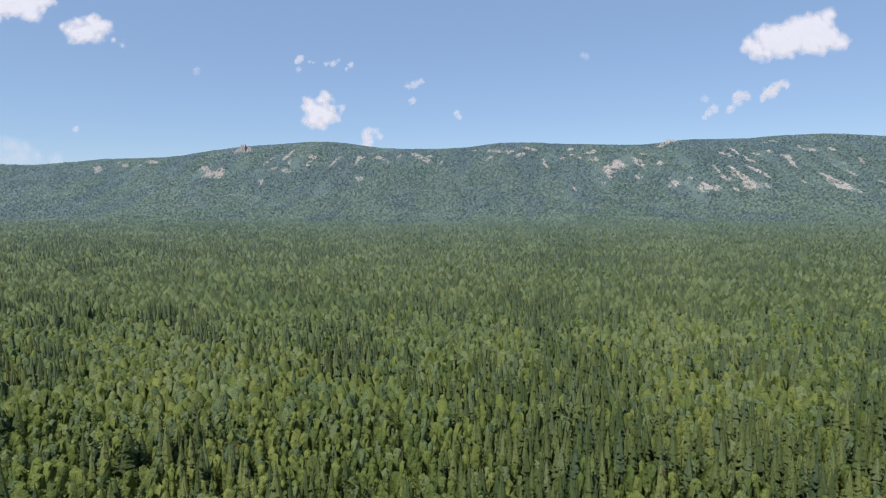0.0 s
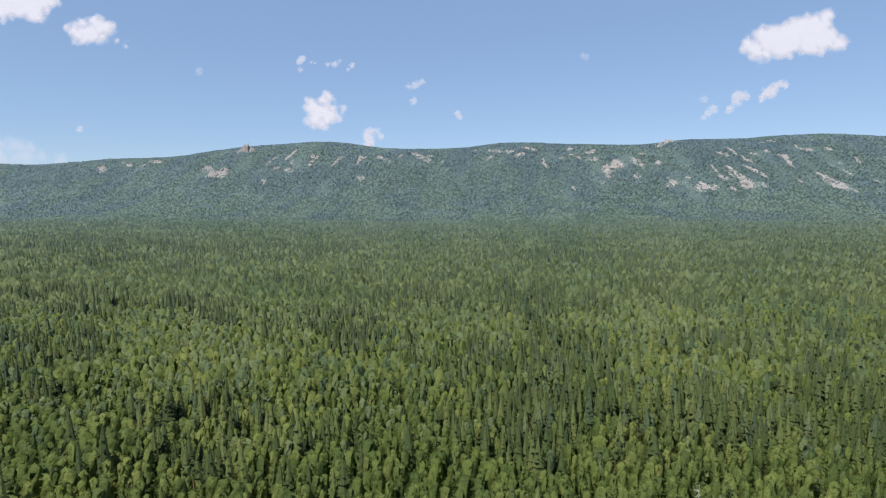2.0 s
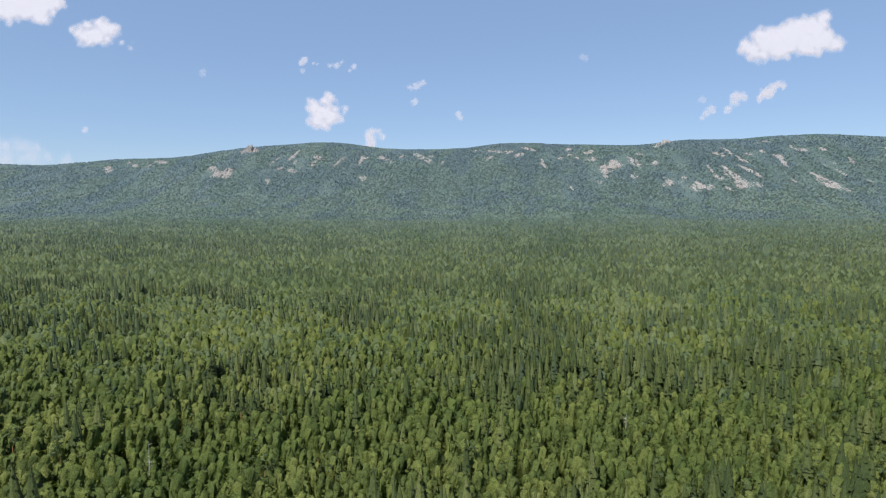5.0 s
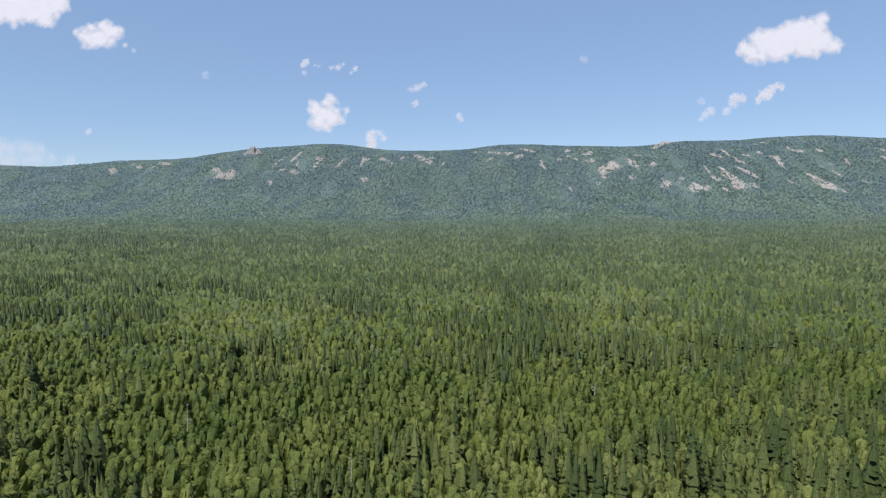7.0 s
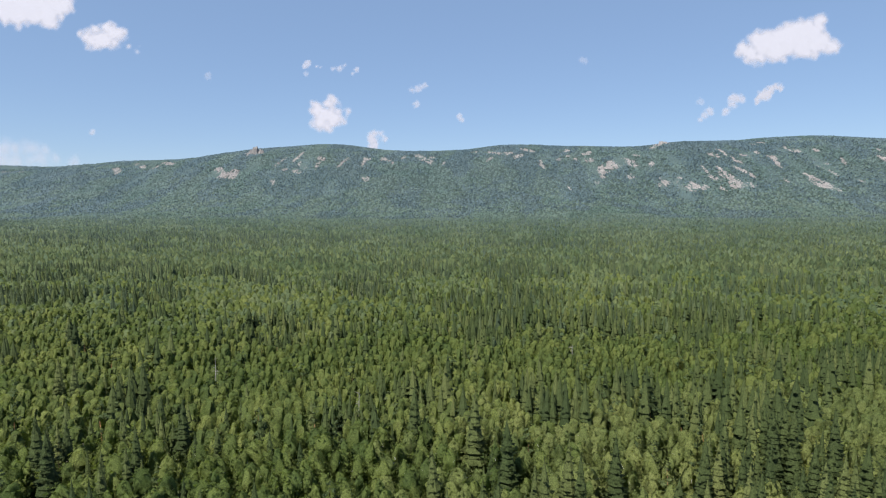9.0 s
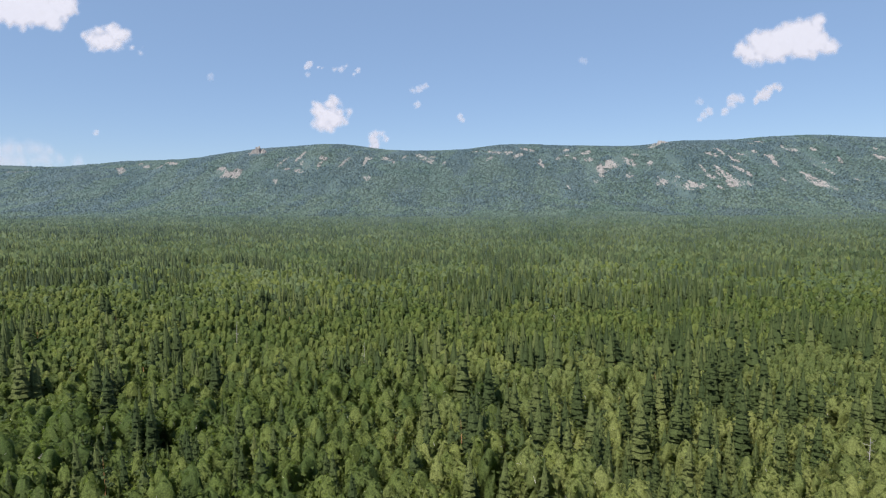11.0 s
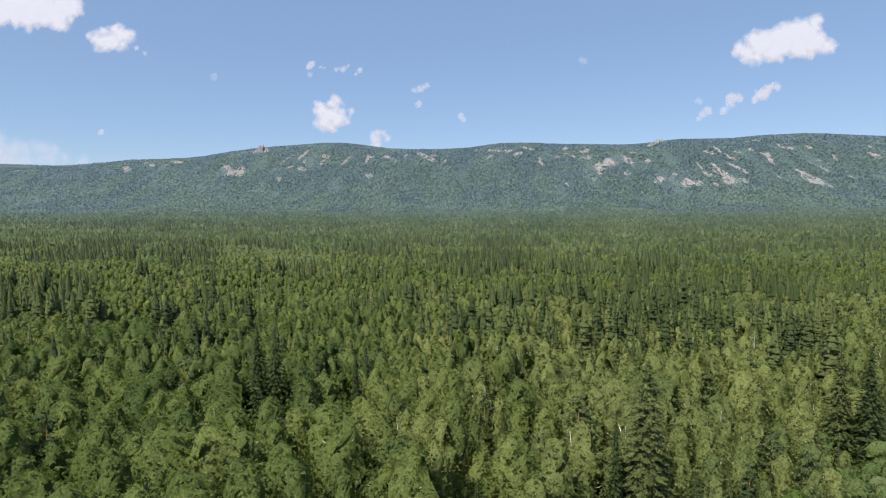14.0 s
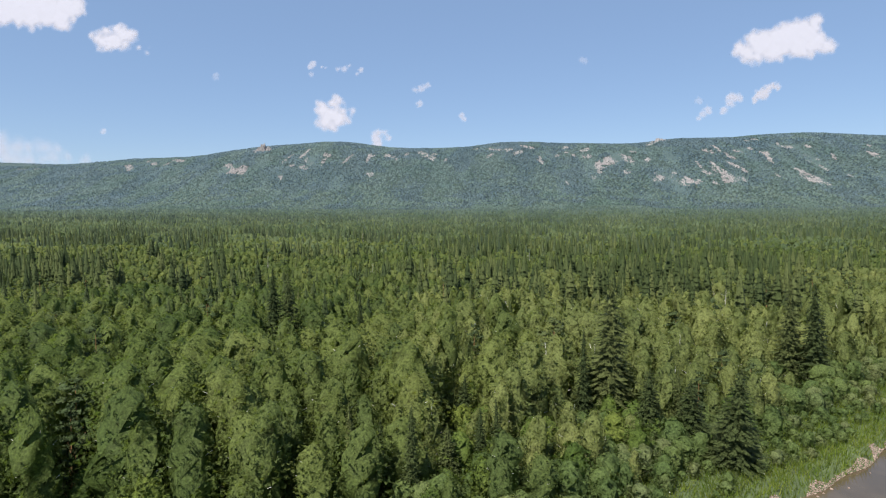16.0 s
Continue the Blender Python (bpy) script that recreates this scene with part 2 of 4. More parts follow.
def stick(a, b, ra, rb, sides=5):
    """A tapered stem from a to b."""
    a, b = np.asarray(a, float), np.asarray(b, float)
    d = unit(b - a)
    u = unit(np.cross(d, (0.31, 0.87, 0.37)))
    w = np.cross(d, u)
    q = np.arange(sides) * 2 * math.pi / sides
    ring = np.cos(q)[:, None] * u + np.sin(q)[:, None] * w
    v = np.concatenate([a + ra * ring, b + rb * ring])
    f = [(i, (i + 1) % sides, sides + (i + 1) % sides) for i in range(sides)] + [(i, sides + (i + 1) % sides, sides + i) for i in range(sides)]
    return v, np.array(f)


def joined(pieces):
    vs, fs, n = [], [], 0
    for v, f in pieces:
        vs.append(v)
        fs.append(np.asarray(f) + n)
        n += len(v)
    return np.concatenate(vs), np.concatenate(fs)


# ---- trees, one unit high ----
def lump(g, mid, rad, sides, squash=1.15):
    """A rounded leafy mass of a few faces, with its outward directions."""
    q = np.arange(sides) * 6.283 / sides + g.uniform(0, 6.28)
    low = np.stack([np.cos(q), np.sin(q), np.full(sides, -0.25)], 1) * g.uniform(0.85, 1.15, (sides, 1))
    high = np.stack([np.cos(q + 0.5) * 0.72, np.sin(q + 0.5) * 0.72, np.full(sides, 0.55)], 1) * g.uniform(0.85, 1.15, (sides, 1))
    d = np.concatenate([low, high, [[0, 0, 1.0]], [[0, 0, -0.8]]])
    k = sides
    f = []
    for i in range(k):
        j = (i + 1) % k
        f += [(i, j, k + i), (j, k + j, k + i), (k + i, k + j, 2 * k), (j, i, 2 * k + 1)]
    return mid + d * rad * np.array([1, 1, squash]), np.array(f), unit(d)


def joined_soft(pieces):
    vs, fs, ns, n = [], [], [], 0
    for v, f, d in pieces:
        vs.append(v), fs.append(np.asarray(f) + n), ns.append(d)
        n += len(v)
    return np.concatenate(vs), np.concatenate(fs), np.concatenate(ns)


def wood_of(g, ends, sides, limbs):
    """A slightly crooked stem and limbs that reach out to the given ends."""
    bend = g.normal(size=(3, 2)) * 0.012
    pts = [(0, 0, -0.03), (*bend[0], 0.3), (*(bend[0] + bend[1]), 0.62), (*(bend[0] + bend[2]), 0.90)]
    radii = [0.0105, 0.008, 0.005, 0.0015]
    wood = [stick(pts[i], pts[i + 1], radii[i], radii[i + 1], sides) for i in range(3)] if limbs else [stick(pts[0], pts[2], 0.0105, 0.004, 3)]
    for e in ends[:limbs]:
        z = max(0.06, e[2] - 0.12)
        wood.append(stick((bend[0][0] * min(1, z / 0.3), bend[0][1] * min(1, z / 0.3), z), e, 0.0042, 0.0012, 3))
    return joined(wood)


def outline(u):
    """Half breadth of a birch crown, from its foot at 0 to its domed top at 1."""
    v = (np.clip(u, 0.0, 1.0) - 0.55) / np.where(u > 0.55, 0.45, 0.75)
    return np.maximum(1 - np.abs(v) ** 2.1, 0.0) ** 0.62


def broadleaf(seed, rings, core, count, leaf, wide=0.165, low=0.1, limbs=6, sides=5, lumpy=0.3, fill=0.78):
    """A birch, aspen or bush: stem and limbs, a lumpy leafy mass, and sprays standing out of it all over. Faces: the mass first."""
    g = np.random.default_rng(seed)
    lean = g.normal(size=2) * 0.02

    def at(u, a, k=1.0):
        r = wide * outline(u) * (1 + lumpy * waves(np.cos(a) * 2 + 0 * u, np.sin(a) * 2 + u * 5.5, 2.6, seed) + 0.5 * lumpy * waves(np.cos(a) * 2 + 7 * u, np.sin(a) * 2 + u * 9, 1.5, seed + 1)) * k
        return np.stack([np.cos(a) * r + lean[0] * u, np.sin(a) * r + lean[1] * u, low + (1 - low) * u], -1)

    def facing(u, a):
        e = 0.07
        n = np.cross(at(u, a + e) - at(u, a - e), at(np.minimum(u + e, 0.995), a) - at(np.maximum(u - e, 0.0), a))
        return unit(unit(n) + np.array([-0.1, -0.2, 0.6]) * (0.3 + 0.7 * u[..., None]))

    lev = np.linspace(0.04, 0.88, rings) + np.concatenate([[0], g.uniform(-0.04, 0.04, rings - 1)])
    U, A = np.meshgrid(lev, np.arange(core) * 6.283 / core, indexing="ij")
    A = A + (np.arange(rings) % 2)[:, None] * 3.14 / core
    U, A = U.ravel(), A.ravel()
    hv = np.concatenate([at(U, A, fill * g.uniform(0.92, 1.08, len(U))), [[0, 0, low - 0.01]], [[*lean, 0.985]]])
    hn = np.concatenate([facing(U, A), [[0, 0, -1.0]], [[0, 0, 1.0]]])
    hf = []
    for q in range(rings - 1):
        for i in range(core):
            j = (i + 1) % core
            hf += [(q * core + i, q * core + j, (q + 1) * core + j), (q * core + i, (q + 1) * core + j, (q + 1) * core + i)]
    for i in range(core):
        j = (i + 1) % core
        hf += [(j, i, rings * core), ((rings - 1) * core + i, (rings - 1) * core + j, rings * core + 1)]
    pieces = [(hv, np.array(hf), unit(hn + 0.24 * g.normal(size=hn.shape)))]
    if count:
        u, a = 1 - g.uniform(0, 1, count) ** 0.75 * 0.97, g.uniform(0, 6.283, count)
        c, d = at(u, a, fill + (1.16 - fill) * g.uniform(0, 1, count) ** 0.8), facing(u, a)
        c[:, 2] -= g.exponential(0.006, count)
        v, f = sprays(g, c, d * np.array([1, 1, 0.6]) + 1e-6, leaf * g.uniform(0.5, 1.4, count), 1.3, 0.75)
        pieces.append((v, f, np.repeat(unit(d + 0.22 * g.normal(size=(count, 3))), 3, 0)))
    ends = at(np.linspace(0.1, 0.8, max(limbs, 1)), np.arange(max(limbs, 1)) * 2.4, 0.8)
    return (*joined_soft(pieces), len(hf)), wood_of(g, ends, sides, limbs)


def tufted(seed, count, leaf, wide=0.17, low=0.3, clumps=12, limbs=8, sides=5, core=4):
    """A pine: flattened tufts of needles at the ends of its boughs. Faces: hearts of the tufts first."""
    g = np.random.default_rng(seed)
    u = np.linspace(0.03, 0.95, clumps) + g.uniform(-0.3, 0.3, clumps) / clumps
    a = np.arange(clumps) * 2.4 + g.uniform(0, 1.0, clumps)
    reach = wide * (0.35 + 0.75 * np.sqrt(np.maximum(1 - u, 0)))
    off = reach * g.uniform(0.35, 0.85, clumps)
    off[-1] = 0.01
    mid = np.stack([np.cos(a) * off, np.sin(a) * off, low + (1 - low) * u * 0.96], 1)
    rad = reach * 0.5 + 0.02
    pieces = [lump(g, mid[i], rad[i] * 0.55, core, 0.6) for i in range(clumps)]
    hearts = sum(len(p[1]) for p in pieces)
    pick = g.choice(clumps, count, p=rad ** 2 / (rad ** 2).sum())
    d = g.normal(size=(count, 3))
    d[:, 2] = np.abs(d[:, 2]) * 0.8
    d = unit(d)
    c = mid[pick] + d * rad[pick][:, None] * g.uniform(0.5, 1.1, (count, 1)) * np.array([1, 1, 0.7])
    v, f = sprays(g, c, d, leaf * g.uniform(0.65, 1.3, count), 1.4, 0.7)
    pieces.append((v, f, np.repeat(unit(0.7 * d + 0.4 * unit(c - np.array([0, 0, 0.4])) + 0.25 * g.normal(size=(count, 3))), 3, 0)))
    return (*joined_soft(pieces), hearts), wood_of(g, mid, sides, limbs)


def conifer(seed, whorls, arms, steps, wide=0.115, low=0.04, droop=0.5, sides=5, taper=0.74):
    """A spruce: tiers of drooping arms with hanging sprays round a dense tapering heart."""
    g = np.random.default_rng(seed)
    v, n = [], []

    def leafy(a, b, c, out, tilt):
        v.extend((a, b, c))
        n.extend([unit(out + np.array([0, 0, tilt]))] * 3)

    k = 6 if whorls > 9 else 4
    tiers = max(3, whorls // 3) if steps > 1 else max(3, whorls * 4 // 5)
    for i in range(tiers):
        z0, z1 = low + (0.97 - low) * i / tiers - 0.01, low + (0.97 - low) * min(1.0, (i + (1.5 if steps > 1 else 3.2)) / tiers)
        r = wide * (0.56 if steps > 1 else 0.8) * (1 - i / tiers) ** (taper + 0.06) * g.uniform(0.88, 1.12)
        for j in range(k):
            a0, a1 = 6.283 * j / k + i, 6.283 * (j + 1) / k + i
            p, q = np.array([math.cos(a0) * r, math.sin(a0) * r, z0]), np.array([math.cos(a1) * r, math.sin(a1) * r, z0])
            leafy(p, q, np.array([0, 0, z1]), unit(p + q - np.array([0, 0, 2 * z0])), 0.6)
    for i in range(whorls):
        u = (i + g.uniform(0, 0.6)) / whorls
        z = low + (0.985 - low) * u
        r = wide * ((1 - u) ** taper * 0.98 + 0.02) * g.uniform(0.85, 1.15) * min(1.0, 0.75 + u * 3)
        turn = g.uniform(0, 6.28)
        m = max(4, round(arms * (1 - 0.45 * u)))
        for j in range(m):
            a = turn + 6.283 * (j + g.uniform(-0.25, 0.25)) / m
            rr = r * g.uniform(0.65, 1.2)
            zz = z + g.uniform(-1.3, 1.3) / whorls
            out, side = np.array([math.cos(a), math.sin(a), 0]), np.array([-math.sin(a), math.cos(a), 0])
            fall = droop * g.uniform(0.6, 1.3)
            w = min((2.7 if steps > 1 else 3.4) * r / m + 0.006, 0.55 * rr + 0.006)
            for s in range(steps):
                p, q = s / steps * 0.75, (s + 1) / steps
                base = out * rr * p + np.array([0, 0, zz - fall * rr * p * 0.8])
                tip = out * rr * q + np.array([0, 0, zz - fall * rr * q + 0.10 * rr * q * q])
                ww = w * (1.15 - 0.6 * q) * g.uniform(0.8, 1.2)
                hang = np.array([0, 0, -0.6 * ww - 0.004])
                edge = base * 0.35 + tip * 0.65
                tilt = 0.45 + 0.25 * g.normal()
                leafy(base, edge - side * ww + hang, tip, out - 0.45 * side, tilt)
                leafy(base, tip, edge + side * ww + hang, out + 0.45 * side, tilt)
    top = np.array([0, 0, 1.0])
    for j in range(3):
        a0, a1 = 2.094 * j, 2.094 * (j + 1)
        leafy(np.array([math.cos(a0) * 0.007, math.sin(a0) * 0.007, 0.93]), np.array([math.cos(a1) * 0.007, math.sin(a1) * 0.007, 0.93]), top, np.array([math.cos(a0 + 1), math.sin(a0 + 1), 0]), 0.3)
    v = np.array(v)
    wood = [stick((0, 0, -0.03), (0, 0, 0.5), 0.011, 0.0065, sides), stick((0, 0, 0.5), (0, 0, 0.97), 0.0065, 0.001, sides)]
    return (v, np.arange(len(v)).reshape(-1, 3), np.array(n), k * tiers), joined(wood)


def tuft(seed, sides, wide):
    """A distant rounded crown of a few faces, open below."""
    g = np.random.default_rng(seed)
    q = np.arange(sides) * 6.283 / sides + g.uniform(-0.2, 0.2, sides)
    r = wide * g.uniform(0.8, 1.2, sides)
    low = np.stack([np.cos(q) * r, np.sin(q) * r, g.uniform(0.0, 0.2, sides)], 1)
    high = np.stack([np.cos(q + 0.4) * r * 0.75, np.sin(q + 0.4) * r * 0.75, g.uniform(0.6, 0.8, sides)], 1)
    v = np.concatenate([low, high, [[0, 0, 1.0]]])
    f = []
    for i in range(sides):
        j = (i + 1) % sides
        f += [(i, j, sides + i), (j, sides + j, sides + i), (sides + i, sides + j, 2 * sides)]
    return v, np.array(f)


def spike(seed, sides, wide):
    """A distant spruce."""
    g = np.random.default_rng(seed)
    q = np.arange(sides) * 6.283 / sides
    r = wide * g.uniform(0.7, 1.3, sides)
    v = np.concatenate([np.stack([np.cos(q) * r, np.sin(q) * r, g.uniform(0.05, 0.3, sides)], 1), [[0, 0, 1.0]]])
    return v, np.array([(i, (i + 1) % sides, sides) for i in range(sides)])


def scatter(name, kinds, mats, spots, seed):
    """One mesh of many copies of kinds, each (v, f, material index per face); spots: x, y, z, height, breadth, tone."""
    g = np.random.default_rng(seed)
    which = g.integers(0, len(kinds), len(spots))
    vs, fs, ms, ts, ns, n = [], [], [], [], [], 0
    for i, (v, f, m, nv) in enumerate(kinds):
        s = spots[which == i]
        k = len(s)
        if not k:
            continue
        a = g.uniform(0, 6.283, k)
        ca, sa = np.cos(a)[:, None], np.sin(a)[:, None]
        lean = g.normal(size=(k, 2, 1)) * 0.02
        h, w = s[:, 3:4], s[:, 4:5]
        out = np.stack([(v[:, 0] * ca - v[:, 1] * sa) * w + s[:, 0:1] + lean[:, 0] * v[:, 2] * h,
                        (v[:, 0] * sa + v[:, 1] * ca) * w + s[:, 1:2] + lean[:, 1] * v[:, 2] * h, v[:, 2] * h + s[:, 2:3]], 2)
        vs.append(out.reshape(-1, 3))
        fs.append((f[None] + (np.arange(k) * len(v))[:, None, None] + n).reshape(-1, 3))
        ns.append(np.stack([nv[:, 0] * ca - nv[:, 1] * sa, nv[:, 0] * sa + nv[:, 1] * ca, np.broadcast_to(nv[:, 2], (k, len(v)))], 2).reshape(-1, 3))
        ms.append(np.tile(m, k))
        ts.append(np.repeat(s[:, 5], len(v)))
        n += k * len(v)
    return mesh_of(name, np.concatenate(vs), np.concatenate(fs), mats, np.concatenate(ms), np.concatenate(ts), np.concatenate(ns))


def with_wood(tree, wood=True):
    """Crown and stem as one; far off, where no stem shows, the crown alone."""
    (cv, cf, cn, hearts), (wv, wf) = tree
    if not wood:
        return cv, cf, np.array([2] * hearts + [0] * (len(cf) - hearts), np.int32), cn
    return np.concatenate([cv, wv]), np.concatenate([cf, wf + len(cv)]), np.array([2] * hearts + [0] * (len(cf) - hearts) + [1] * len(wf), np.int32), np.concatenate([cn, unit(wv * np.array([1.0, 1.0, 0.0]) + 1e-6)])


def leaf_only(tree):
    v, f = tree
    return v, f, np.zeros(len(f), np.int32), unit(0.24 * unit((v - np.array([0, 0, 0.35])) * np.array([2.2, 2.2, 1.0])) + np.array([-0.15, -0.35, 0.55]))


# ---- ground ----
def lines(*runs):
    return np.unique(np.concatenate([np.arange(a, b + s / 2, s) for a, b, s in runs]))


def make_ground():
    xs = lines((-4300, -400, 75), (-400, 20, 15), (20, 130, 1.2), (130, 400, 15), (400, 4300, 75))
    ys = lines((-1500, -240, 60), (-240, -150, 5), (-150, -80, 1.2), (-80, 400, 12), (400, 1500, 40), (1500, 3150, 30), (3150, 4400, 90))
    X, Y = np.meshgrid(xs, ys)
    v = np.stack([X, Y, land(X, Y)], 2).reshape(-1, 3)
    w, h = len(xs), len(ys)
    i = (np.arange(h - 1)[:, None] * w + np.arange(w - 1)).ravel()
    me = mesh_of("ground", v, np.stack([i, i + 1, i + w + 1, i + w], 1), [GROUND, HAZED_FLOOR], (v[i, 1] + 60 * waves(v[i, 0], v[i, 1], 400, 12) > 1150).astype(int))
    me.polygons.foreach_set("use_smooth", [True] * len(me.polygons))
    return tagged(new("ground", me), "dark green forest floor rising to a long mountain ridge", "ground", kind="structure")


make_ground()


def make_river():
    s = np.linspace(-420, 420, 60)
    d = np.array([-3.0, 4, 12, 20, 28, 36])
    S, D = np.meshgrid(s, d)
    v = np.stack([63.5 + 0.807 * S + 0.59 * (D - 0.2), -130.9 + 0.59 * S - 0.807 * (D - 0.2), np.full_like(S, 3.55)], 2).reshape(-1, 3)
    i = (np.arange(len(d) - 1)[:, None] * 60 + np.arange(59)).ravel()
    me = mesh_of("river", v, np.stack([i, i + 60, i + 61, i + 1], 1), [WATER])
    return tagged(new("river", me), "calm brown river water reflecting the pale sky", "river", kind="structure")


make_river()

# ---- bare rock on the mountain ----
FAR_WEST_SCREE = [(-2180, 2752, -2065, 2745, 5.4), (-1582, 2681, -1503, 2571, 8.0), (-1520, 2765, -1407, 2613, 8.1), (-1353, 2598, -1345, 2628, 6.0), (-1348, 2682, -1278, 2632, 7.7)]
WEST_SCREE = [(-965, 2353, -914, 2282, 12.0), (-920, 2285, -856, 2269, 10.3), (-888, 2313, -860, 2295, 10.4), (-720, 2365, -698, 2453, 5.2), (-676, 2313, -654, 2303, 3.8), (-647, 2400, -631, 2485, 9.1), (-619, 2369, -578, 2311, 7.7), (-623, 2295, -591, 2272, 6.3), (-531, 2295, -532, 2346, 7.4), (-545, 2406, -511, 2376, 5.2), (-441, 2302, -412, 2394, 6.2), (-347, 2327, -344, 2431, 7.4), (-342, 2415, -324, 2428, 5.1)]
MID_SCREE = [(-327, 2213, -305, 2192, 7.1), (-693, 2225, -677, 2194, 4.9), (-277, 2439, -239, 2438, 9.0), (-228, 2403, -221, 2383, 5.1), (-192, 2485, -179, 2529, 5.2), (-127, 2543, -58, 2429, 12.0), (-69, 2518, -50, 2519, 5.3), (-10, 2410, -3, 2425, 5.1), (123, 2565, 144, 2564, 4.0), (194, 2528, 236, 2429, 9.3), (177, 2378, 201, 2396, 5.0), (259, 2406, 286, 2424, 6.4), (340, 2525, 390, 2486, 8.0), (295, 2372, 336, 2425, 6.3), (390, 2326, 408, 2288, 6.2), (406, 2385, 404, 2344, 5.1), (443, 2453, 453, 2452, 3.9)]
EAST_SCREE = [(481, 2394, 491, 2408, 5.1), (537, 2535, 559, 2553, 6.8), (549, 2397, 559, 2384, 5.2), (601, 2456, 645, 2484, 6.6), (595, 2372, 626, 2386, 7.7), (529, 2438, 540, 2452, 5.2), (611, 2240, 711, 2328, 15.8), (693, 2306, 740, 2346, 12.6), (756, 2358, 786, 2312, 14.2), (612, 2189, 626, 2180, 4.8), (719, 2186, 744, 2204, 6.0), (578, 2138, 592, 2140, 4.7), (469, 2109, 476, 2098, 4.6), (810, 2419, 835, 2417, 5.3), (846, 2321, 871, 2346, 5.2)]
CRAG_SCREE = [(932, 2555, 1014, 2651, 7.1), (846, 2193, 849, 2161, 3.7), (821, 2119, 874, 2173, 7.1), (885, 2143, 927, 2196, 4.8), (885, 2111, 926, 2075, 8.4), (927, 2106, 979, 2074, 8.4), (943, 2131, 951, 2101, 6.1), (1025, 2232, 1024, 2162, 3.8), (1018, 2148, 1040, 2106, 5.0), (1017, 2052, 1029, 2031, 4.8), (1068, 2192, 1078, 2143, 7.6), (1061, 2140, 1091, 2083, 11.2), (1055, 2051, 1103, 2061, 9.6), (1090, 2057, 1140, 2049, 6.1), (1131, 2186, 1167, 2097, 6.4), (1161, 2264, 1173, 2224, 7.9), (1213, 2299, 1247, 2302, 5.4), (1092, 2323, 1114, 2290, 6.7), (1144, 2359, 1151, 2309, 8.2)]
FAR_EAST_SCREE = [(1349, 2492, 1361, 2480, 4.4), (1388, 2519, 1420, 2496, 4.4), (1324, 2295, 1356, 2291, 6.8), (1336, 2271, 1321, 2211, 9.5), (1293, 2341, 1310, 2351, 5.5), (1457, 2424, 1435, 2370, 4.4), (1446, 2358, 1477, 2340, 7.1), (1536, 2347, 1550, 2331, 5.8), (1482, 2254, 1494, 2247, 5.6), (1490, 2224, 1510, 2211, 5.5), (1469, 2204, 1490, 2127, 6.8), (1386, 2152, 1404, 2099, 6.6), (1385, 2086, 1424, 2044, 14.2), (1411, 2039, 1428, 2005, 6.4), (1279, 2097, 1287, 2093, 5.1), (1580, 2233, 1558, 2181, 4.2), (1776, 2314, 1791, 2319, 4.5), (1725, 2221, 1748, 2205, 8.6), (1541, 2070, 1550, 2064, 4.0)]
SCREE = FAR_WEST_SCREE + WEST_SCREE + MID_SCREE + EAST_SCREE + CRAG_SCREE + FAR_EAST_SCREE
STEEP = 2.9


def off_scree(x, y):
    """Distance to the nearest bare rock, shortened up the slope, less its half width."""
    best = np.full(np.shape(x), 1e9)
    for x1, y1, x2, y2, r in SCREE:
        ax, ay, bx, by = x1, y1 / STEEP, x2, y2 / STEEP
        px, py = x - ax, y / STEEP - ay
        dx, dy = bx - ax, by - ay
        t = np.clip((px * dx + py * dy) / (dx * dx + dy * dy + 1e-9), 0, 1)
        best = np.minimum(best, np.hypot(px - t * dx, py - t * dy) - r)
    return best


def boulders(g, x, y, size, tall=0.6):
    """Angular blocks at the given places, joined."""
    k = len(x)
    z = land(x, y)
    shape = np.array([(1, 0, 0), (0.2, 1, 0), (-0.9, 0.4, 0), (-0.5, -0.8, 0), (0.5, -0.9, 0), (0.3, 0.1, 1), (-0.3, 0.15, 0.85)])
    f = np.array([(0, 1, 5), (1, 6, 5), (1, 2, 6), (2, 3, 6), (3, 5, 6), (3, 4, 5), (4, 0, 5)])
    v = shape[None] * g.uniform(0.6, 1.35, (k, 7, 1)) * size[:, None, None]
    v[:, :, 2] *= tall
    v[:, :5, 2] -= size[:, None] * 0.25
    a = g.uniform(0, 6.28, k)[:, None]
    v = np.stack([v[:, :, 0] * np.cos(a) - v[:, :, 1] * np.sin(a) + x[:, None], v[:, :, 0] * np.sin(a) + v[:, :, 1] * np.cos(a) + y[:, None], v[:, :, 2] + z[:, None]], 2)
    return v.reshape(-1, 3), (f[None] + (np.arange(k) * 7)[:, None, None]).reshape(-1, 3)


def make_scree(spec, seed):
    g = np.random.default_rng(seed)
    x1, y1, x2, y2, r = spec
    long = math.hypot(x2 - x1, (y2 - y1) / STEEP)
    k = int((long * 2 * r + 3.14 * r * r) * STEEP / 13) + 8
    t, a, q = g.uniform(0, 1, k), g.uniform(0, 6.28, k), np.sqrt(g.uniform(0, 1, k)) * r * 1.05
    x = x1 + t * (x2 - x1) + q * np.cos(a)
    y = y1 + t * (y2 - y1) + q * np.sin(a) * STEEP
    keep = waves(x, y / STEEP, 9 + r, seed) > -0.75 + 0.5 * (q / r)
    x, y = x[keep], y[keep]
    v, f = boulders(g, x, y, g.uniform(1.8, 4.6, len(x)))
    return tagged(new("scree_field", mesh_of("scree_field", v, f, [STONE])), "pale grey scree of quartzite blocks on a forested slope", "scree", "screes on the ridge", "stuff")


for i, spec in enumerate(SCREE):
    make_scree(spec, 100 + i)


